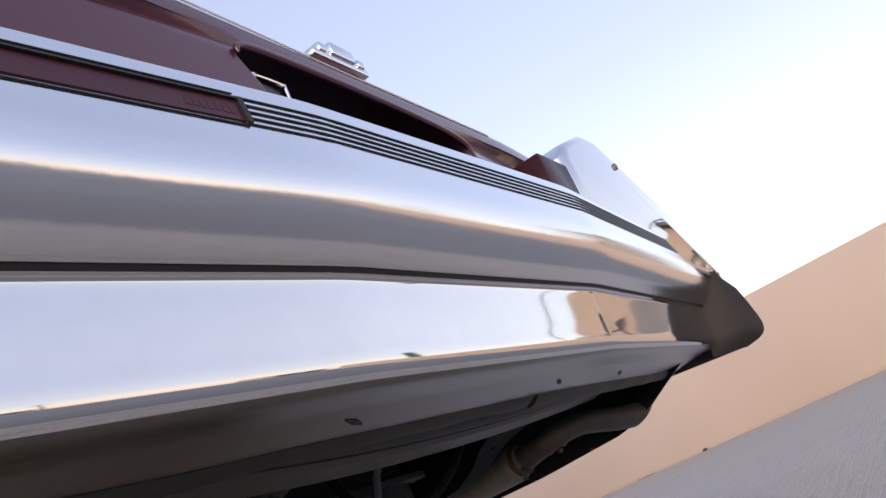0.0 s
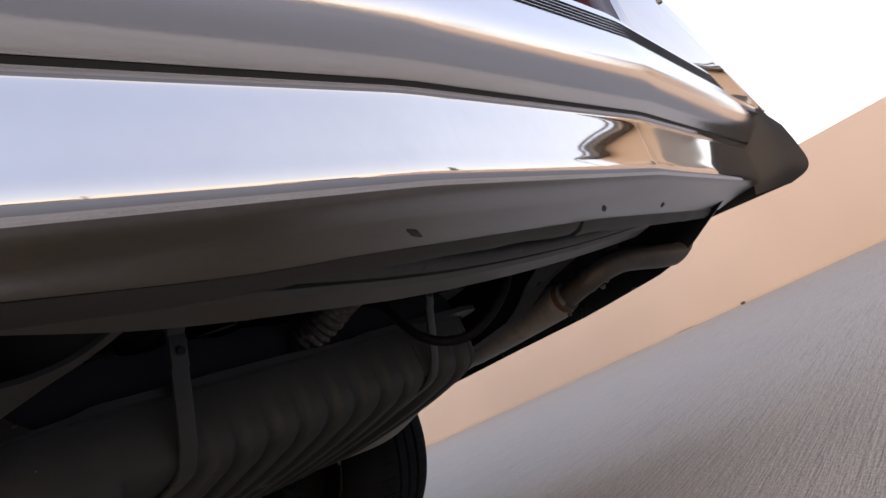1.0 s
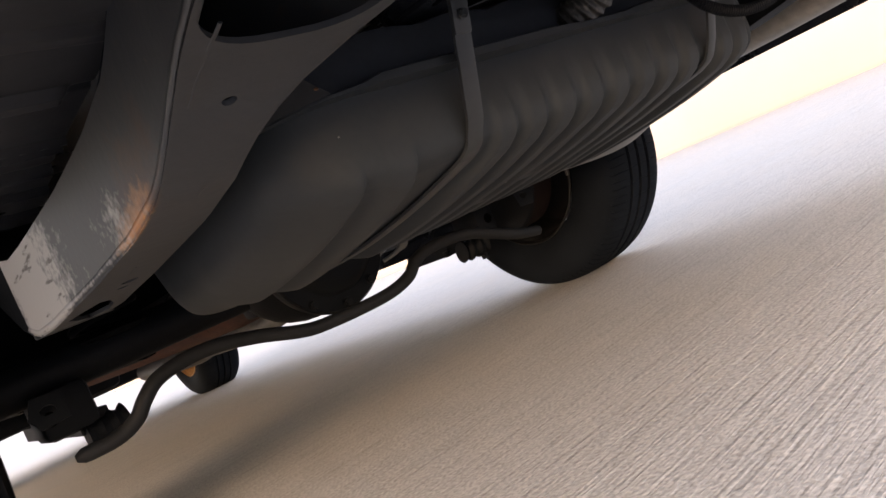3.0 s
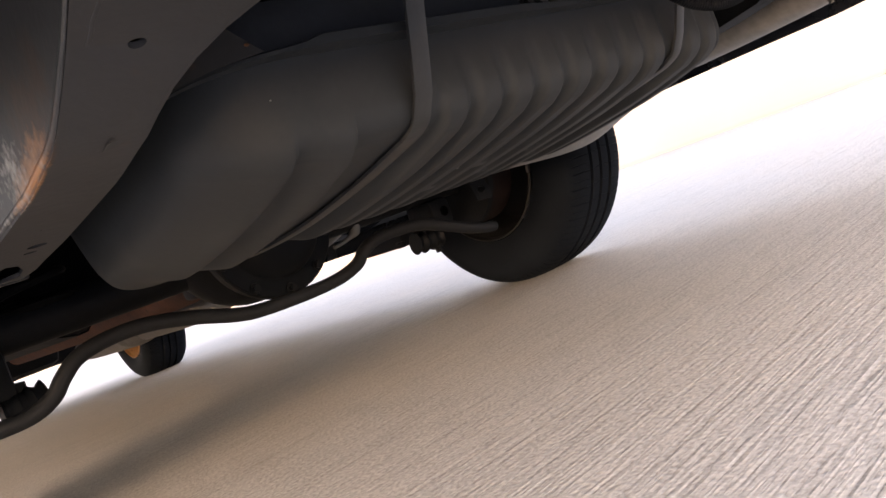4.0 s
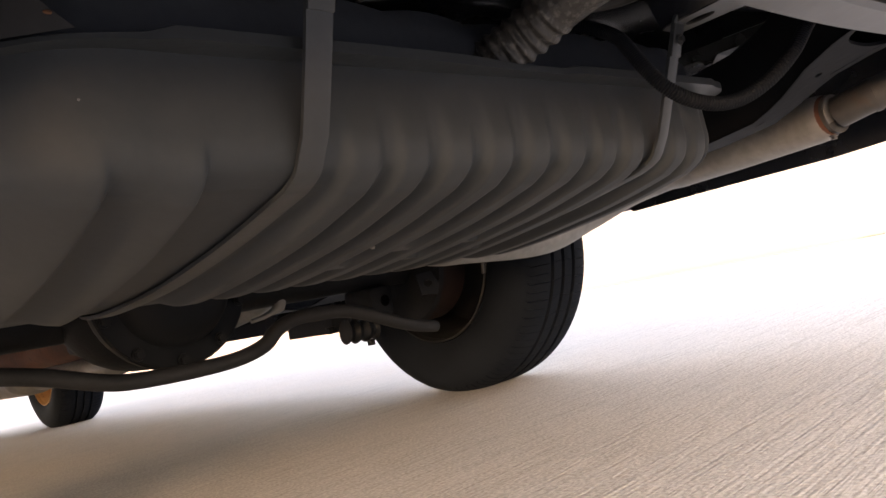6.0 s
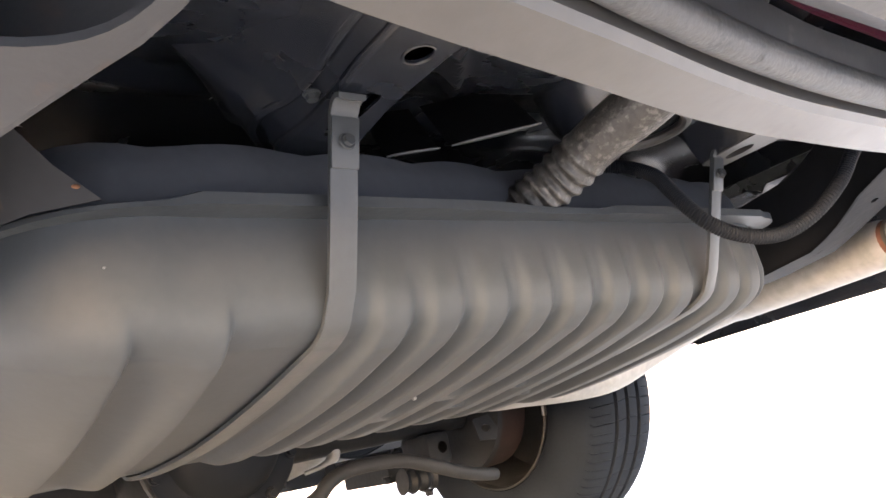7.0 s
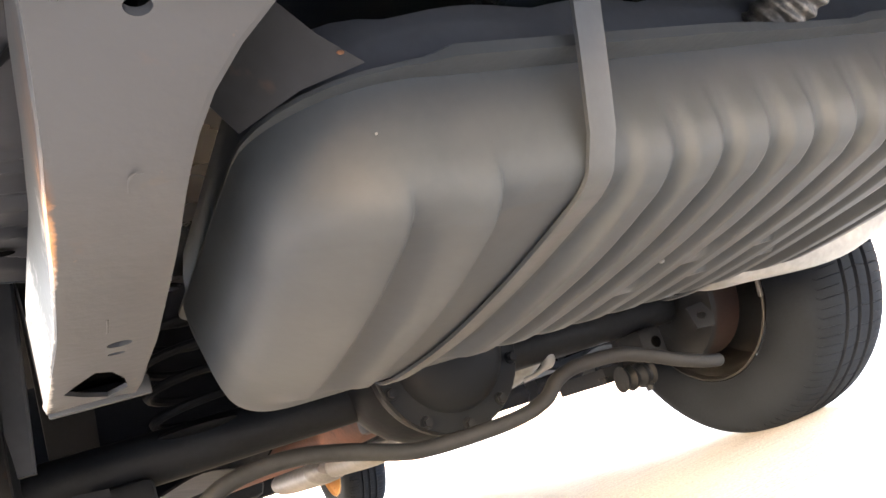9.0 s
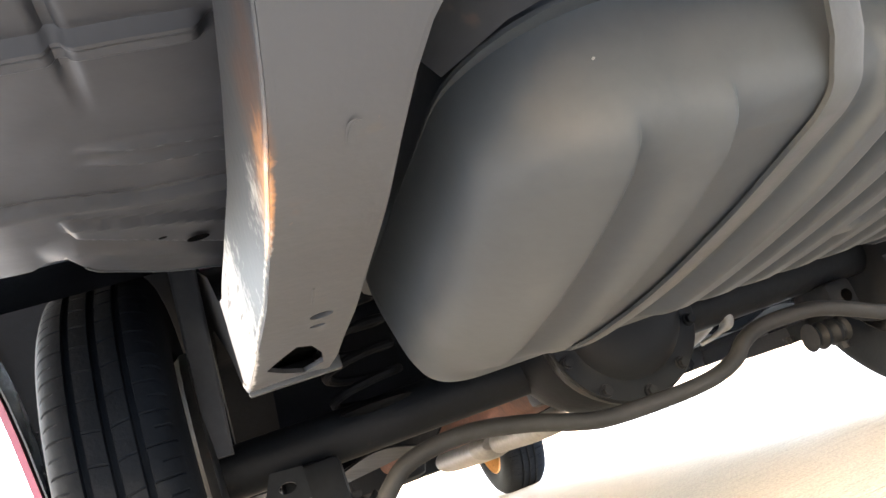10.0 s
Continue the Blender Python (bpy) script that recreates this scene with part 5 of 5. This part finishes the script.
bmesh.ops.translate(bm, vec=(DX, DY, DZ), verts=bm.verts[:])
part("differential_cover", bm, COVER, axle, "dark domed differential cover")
for k in range(10):
    w = radians(18 + 36 * k)
    part("bolt", disc_bolt(DX + 0.110 * math.cos(w), DY - 0.117, DZ + 0.110 * math.sin(w), 0.0075, 0.011), AXLE, axle)
for s in (-1, 1):
    bm = box(0.455, 0.515, -0.045, 0.05, 0.235, 0.30, 0.012) if s > 0 else box(0.42, 0.505, -0.060, 0.05, 0.232, 0.31, 0.012)
    bmesh.ops.scale(bm, vec=(s, 1, 1), verts=bm.verts[:])
    part("arm_bracket", bm, AXLE, axle)
    # black disc that paints the shade of a hole in the bracket
    bm = lathe([(-0.0465 - (0.03 if s < 0 else 0), 0.0001), (-0.0468 - (0.03 if s < 0 else 0), 0.010), (-0.045 - (0.03 if s < 0 else 0), 0.0115)], 18, axis="y")
    bmesh.ops.translate(bm, vec=(s * 0.49, 0, 0.268), verts=bm.verts[:])
    part("hole", bm, HOLE_SHADE, axle)
    part("backing_plate", lathe([(s * 0.575, 0.04), (s * 0.572, 0.10), (s * 0.578, 0.128), (s * 0.588, 0.131)], 40), AXLE, axle)
    part("lower_arm", loft([[Vector((s * x, y, z)) for x, z in ((0.405, 0.252), (0.455, 0.252), (0.455, 0.222), (0.405, 0.222))] for y in ((0.03, 0.10, 0.15, 0.20) if s > 0 else (-0.04, 0.1, 0.3, 0.62))], closed=True, caps=True), AXLE, car, "dark lower control arm")
    rows = []
    for x, y, z, w in ((0.568, -0.090, 0.352, 0.016), (0.566, -0.090, 0.38, 0.016), (0.553, -0.10, 0.59, 0.018), (0.551, -0.10, 0.66, 0.018)):
        rows.append([Vector((s * (x + w * a_), y + b_, z)) for a_, b_ in ((-1, -0.008), (-0.8, -0.011), (0.8, -0.011), (1, -0.008), (1, 0.010), (-1, 0.010))])
    part("strut", loft(rows, closed=True, caps=True), PLATE_GREY, car, "flat dusty grey strut beside the wheel")
    bm = lathe([(s * 0.585, 0.030), (s * 0.587, 0.124), (s * 0.60, 0.128), (s * 0.655, 0.126), (s * 0.658, 0.11), (s * 0.66, 0.02)], 40)
    bmesh.ops.translate(bm, vec=(0, 0, AXLE_Z), verts=bm.verts[:])
    part("brake_drum", bm, DRUM, car, "rusty brake drum")
    part("arm_lug", tube([(s * 0.385, -0.040, 0.222), (s * 0.415, -0.042, 0.219), (s * 0.450, -0.043, 0.219)], lambda t: 0.021 + 0.0035 * math.cos(t * 18), 16, 6), AXLE, axle, "dark ribbed control arm bushing")
    part("bolt", disc_bolt(s * 0.432, -0.052, 0.199, 0.008, 0.012, "z"), AXLE, axle)
    part("small_bolt", disc_bolt(s * 0.398, 0.028, 0.236, 0.0075, 0.014, "z"), AXLE, axle)
    bm = pierced([(s * 0.478, -0.020), (s * 0.478, 0.020), (s * 0.518, 0.024), (s * 0.530, -0.004), (s * 0.518, -0.024)], [oval(s * 0.502, 0.0, 0.011, 0.007)], 0.004)
    bmesh.ops.rotate(bm, cent=(s * 0.502, 0, 0), matrix=Matrix.Rotation(radians(78), 3, "X"), verts=bm.verts[:])
    bmesh.ops.translate(bm, vec=(0, -0.166, 0.284), verts=bm.verts[:])
    part("cable_bracket", bm, AXLE, axle, "dark cable bracket with a hole")
    bm = ellipsoid(s * 0.345, -0.005, 0.357, 0.062, 0.062, 0.010)
    part("spring_seat", bm, UNDER_BLACK, car)
    coil = [(s * 0.345 + 0.055 * math.cos(w), 0.055 * math.sin(w), 0.36 + w * 0.0065) for w in (k * math.pi / 8 for k in range(73))]
    part("coil_spring", tube(coil, 0.007, 8, 1), UNDER_BLACK, car, "dark coil spring")

for ob in [o for o in car.children_recursive if o.name.startswith("backing_plate")]:
    ob.location.z = AXLE_Z

part("brake_line_block", tube([(0.246, -0.004, 0.322), (0.262, -0.012, 0.316), (0.270, -0.012, 0.302), (0.262, -0.010, 0.290), (0.240, -0.006, 0.281), (0.212, -0.002, 0.276)], lambda t: lerp(t, [(0, 0.006), (0.15, 0.013), (0.55, 0.012), (0.7, 0.005), (1, 0.004)]), 14, 6), EXHAUST, axle, "pale brake line block with a short pipe")
bar = [(0.494, -0.179, 0.2035), (0.480, -0.182, 0.2045), (0.435, -0.198, 0.212), (0.380, -0.211, 0.226), (0.325, -0.217, 0.246), (0.268, -0.219, 0.2635), (0.212, -0.219, 0.268), (0.165, -0.219, 0.266), (0.134, -0.219, 0.255), (0.110, -0.219, 0.237),
       (0.066, -0.219, 0.2255), (0.0, -0.219, 0.2225), (-0.085, -0.219, 0.2255), (-0.130, -0.219, 0.2330), (-0.200, -0.219, 0.2550), (-0.265, -0.219, 0.2690), (-0.320, -0.219, 0.2700), (-0.365, -0.219, 0.2610), (-0.392, -0.219, 0.2420), (-0.412, -0.217, 0.222), (-0.445, -0.212, 0.2095), (-0.50, -0.200, 0.2080)]
part("sway_bar", tube(bar, lambda t: 0.0115 * min(1, 0.45 + 60 * min(t, 1 - t)), 14, 6), SWAY, car, "grey-brown sway bar")
part("driveshaft", tube([(-0.01, 0.13, 0.315), (-0.01, 0.5, 0.305), (-0.01, 2.2, 0.30)], 0.042, 20, 4), RUST, car, "rusty driveshaft")
part("u_joint", box(-0.055, 0.035, 0.10, 0.17, 0.275, 0.355, 0.012), AXLE, car)

# ---- exhaust
part("exhaust_pipe", tube([(0.12, 1.0, 0.235), (0.16, 0.62, 0.240), (0.29, 0.38, 0.285), (0.365, 0.24, 0.318), (0.375, 0.10, 0.380), (0.36, -0.08, 0.440), (0.31, -0.26, 0.42), (0.30, -0.39, 0.345), (0.38, -0.420, 0.331), (0.545, -0.430, 0.325), (0.655, -0.450, 0.352), (0.705, -0.51, 0.380), (0.70, -0.60, 0.392)], 0.031, 20, 8), EXHAUST, car, "pale exhaust pipe")
part("resonator", tube([(0.700, -0.585, 0.391), (0.696, -0.615, 0.392), (0.687, -0.645, 0.393), (0.664, -0.74, 0.395), (0.634, -0.860, 0.399), (0.623, -0.902, 0.401)], lambda t: lerp(t, [(0, 0.029), (0.18, 0.032), (0.34, 0.0335), (0.86, 0.0325), (0.93, 0.029), (1, 0.0255)]), 24, 8), EXHAUST, car, "pale resonator with rust at its joint")
part("rust_band", tube([(0.6290, -0.880, 0.4000), (0.6262, -0.889, 0.4004), (0.6242, -0.8965, 0.4007)], lambda t: 0.0305 - 0.0030 * t, 24, 3), RUST, car, "rusty weld at the end of the resonator")
for a_, b_, r in (((0.6240, -0.8965, 0.4008), (0.6226, -0.9015, 0.4013), 0.0275), ((0.6275, -0.9760, 0.4150), (0.6298, -0.9805, 0.4159), 0.0236)):
    clamp = part("pipe_clamp", tube([a_, b_], r, 24, 3), PIPE_SHADED, car, "grey pipe clamp")
    part("clamp_bolt", disc_bolt(a_[0] - 0.012, a_[1], a_[2] - r - 0.001, 0.0045, 0.006, "z"), PIPE_SHADED, clamp)
bm = tube([(0.622, -0.905, 0.4012), (0.618, -0.950, 0.410), (0.632, -0.985, 0.417), (0.665, -1.008, 0.419), (0.705, -1.022, 0.413), (0.765, -1.040, 0.402), (0.850, -1.060, 0.393), (0.950, -1.082, 0.386)], 0.0215, 22, 8, caps=False)
bmesh.ops.bisect_plane(bm, geom=bm.verts[:] + bm.edges[:] + bm.faces[:], plane_co=(0.842, -1.058, 0.393), plane_no=(1, -0.1, -2.2), clear_outer=True)
part("tail_pipe", bm, PIPE_SHADED, car, "bent tail pipe in shade-darkened grey, cut at a slant")
part("pipe_weld", tube([(0.6185, -0.948, 0.4095), (0.6190, -0.955, 0.4110)], 0.0228, 22, 3), PIPE_SHADED, car)
part("tail_hanger", box(0.64, 0.68, -1.01, -0.995, 0.44, 0.50, 0.003), AXLE, car)
part("front_muffler", tube([(0.10, 1.0, 0.24), (0.12, 1.12, 0.235), (0.12, 1.5, 0.23), (0.10, 1.62, 0.235)], lambda t: lerp(t, [(0, 0.03), (0.15, 0.07), (0.85, 0.07), (1, 0.03)]), 24, 8, flat=0.6), EXHAUST, car, "pale muffler")


# ---- wheels
def tyre_mesh(squeeze, pitches=104):
    """A tyre with three straight grooves and slanting cuts across its ribs; squeeze narrows its shoulders."""
    half_ = [(-0.078, 0.186), (-0.090, 0.192), (-0.0985, 0.215), (-0.1015, 0.243), (-0.0990, 0.268), (-0.0915, 0.288), (-0.0845, 0.2965), (-0.0800, 0.3010), (-0.0740, 0.3060), (-0.0660, 0.3095), (-0.0530, 0.3125), (-0.0420, 0.3138)]
    half_ = [(-0.042 + (a_ + 0.042) * squeeze, r) for a_, r in half_]
    crown = []
    for g in (-0.031, 0.0, 0.031):
        crown += [(g - 0.0048, 0.3140), (g - 0.0035, 0.3065), (g + 0.0035, 0.3065), (g + 0.0048, 0.3140), (g + 0.0155, 0.3148)]
    prof = half_ + crown[:-1] + [(-a_, r) for a_, r in reversed(half_)]
    turns = [(k + f_) / pitches * 2 * math.pi for k in range(pitches) for f_ in (0.0, 0.09, 0.18, 0.6)]
    seg = len(turns)
    bm = bmesh.new()
    rings = []
    for a_, r in prof:
        ring = []
        for k, w in enumerate(turns):
            rr = r
            if r > 0.30:
                w += 9.0 * (abs(a_) - 0.045) ** 2 * (1 if abs(a_) > 0.045 else -1)
                if k % 4 == 1 and (abs(a_) > 0.05 or (k // 4) % 2 == 0):
                    rr -= (0.0042 if (k // 4) % 2 == 0 else 0.0026) if abs(a_) > 0.05 else 0.0018 * (r > 0.31)
            ring.append(bm.verts.new((a_, rr * math.cos(w), rr * math.sin(w))))
        rings.append(ring)
    for a_, b_ in zip(rings, rings[1:]):
        for k in range(seg):
            bm.faces.new((a_[k], a_[(k + 1) % seg], b_[(k + 1) % seg], b_[k]))
    return mesh_from(bm, "tyre", TYRE, True, 28)


def rim_mesh(material):
    return mesh_from(lathe([(-0.092, 0.190), (-0.094, 0.186), (-0.090, 0.1835), (-0.080, 0.183), (-0.072, 0.176), (-0.055, 0.170), (-0.01, 0.164), (0.03, 0.160), (0.045, 0.145), (0.055, 0.11), (0.062, 0.07), (0.058, 0.03), (0.058, 0.001)], 56), "wheel", material)


TYRE_WIDE, TYRE_SLIM, RIM_DARK, RIM_LIT = tyre_mesh(1.0), tyre_mesh(0.62), rim_mesh(RIM), rim_mesh(LIT_RIM)
for y in (0.0, BASE_Y):
    for s in (1, -1):
        wheel = new("wheel", RIM_LIT if y else RIM_DARK)
        wheel.parent = car
        wheel.location = (0.757 if s > 0 else -0.661, y, 0.338) if not y else (s * 0.675, y, 0.262)
        wheel.scale = (1.10 if s > 0 or y else 0.92, 0.970, 0.970)
        wheel.rotation_euler = (radians(11 if s > 0 else 40), 0, 0 if s > 0 else math.pi)
        tagged(wheel, "steel wheel, its tan standing for warm light" if y else "dark steel wheel")
        tyre = new("tyre", TYRE_WIDE if s > 0 else TYRE_SLIM)
        tyre.parent = wheel
        if not y and s > 0:
            bm = box(-0.0955, -0.088, -0.188, -0.180, -0.018, 0.018, 0.002)
            bmesh.ops.rotate(bm, cent=(0, 0, 0), matrix=Matrix.Rotation(radians(1), 3, "X"), verts=bm.verts[:])
            weight = part("wheel_weight", bm, LEAD, wheel, "bright wheel weight")
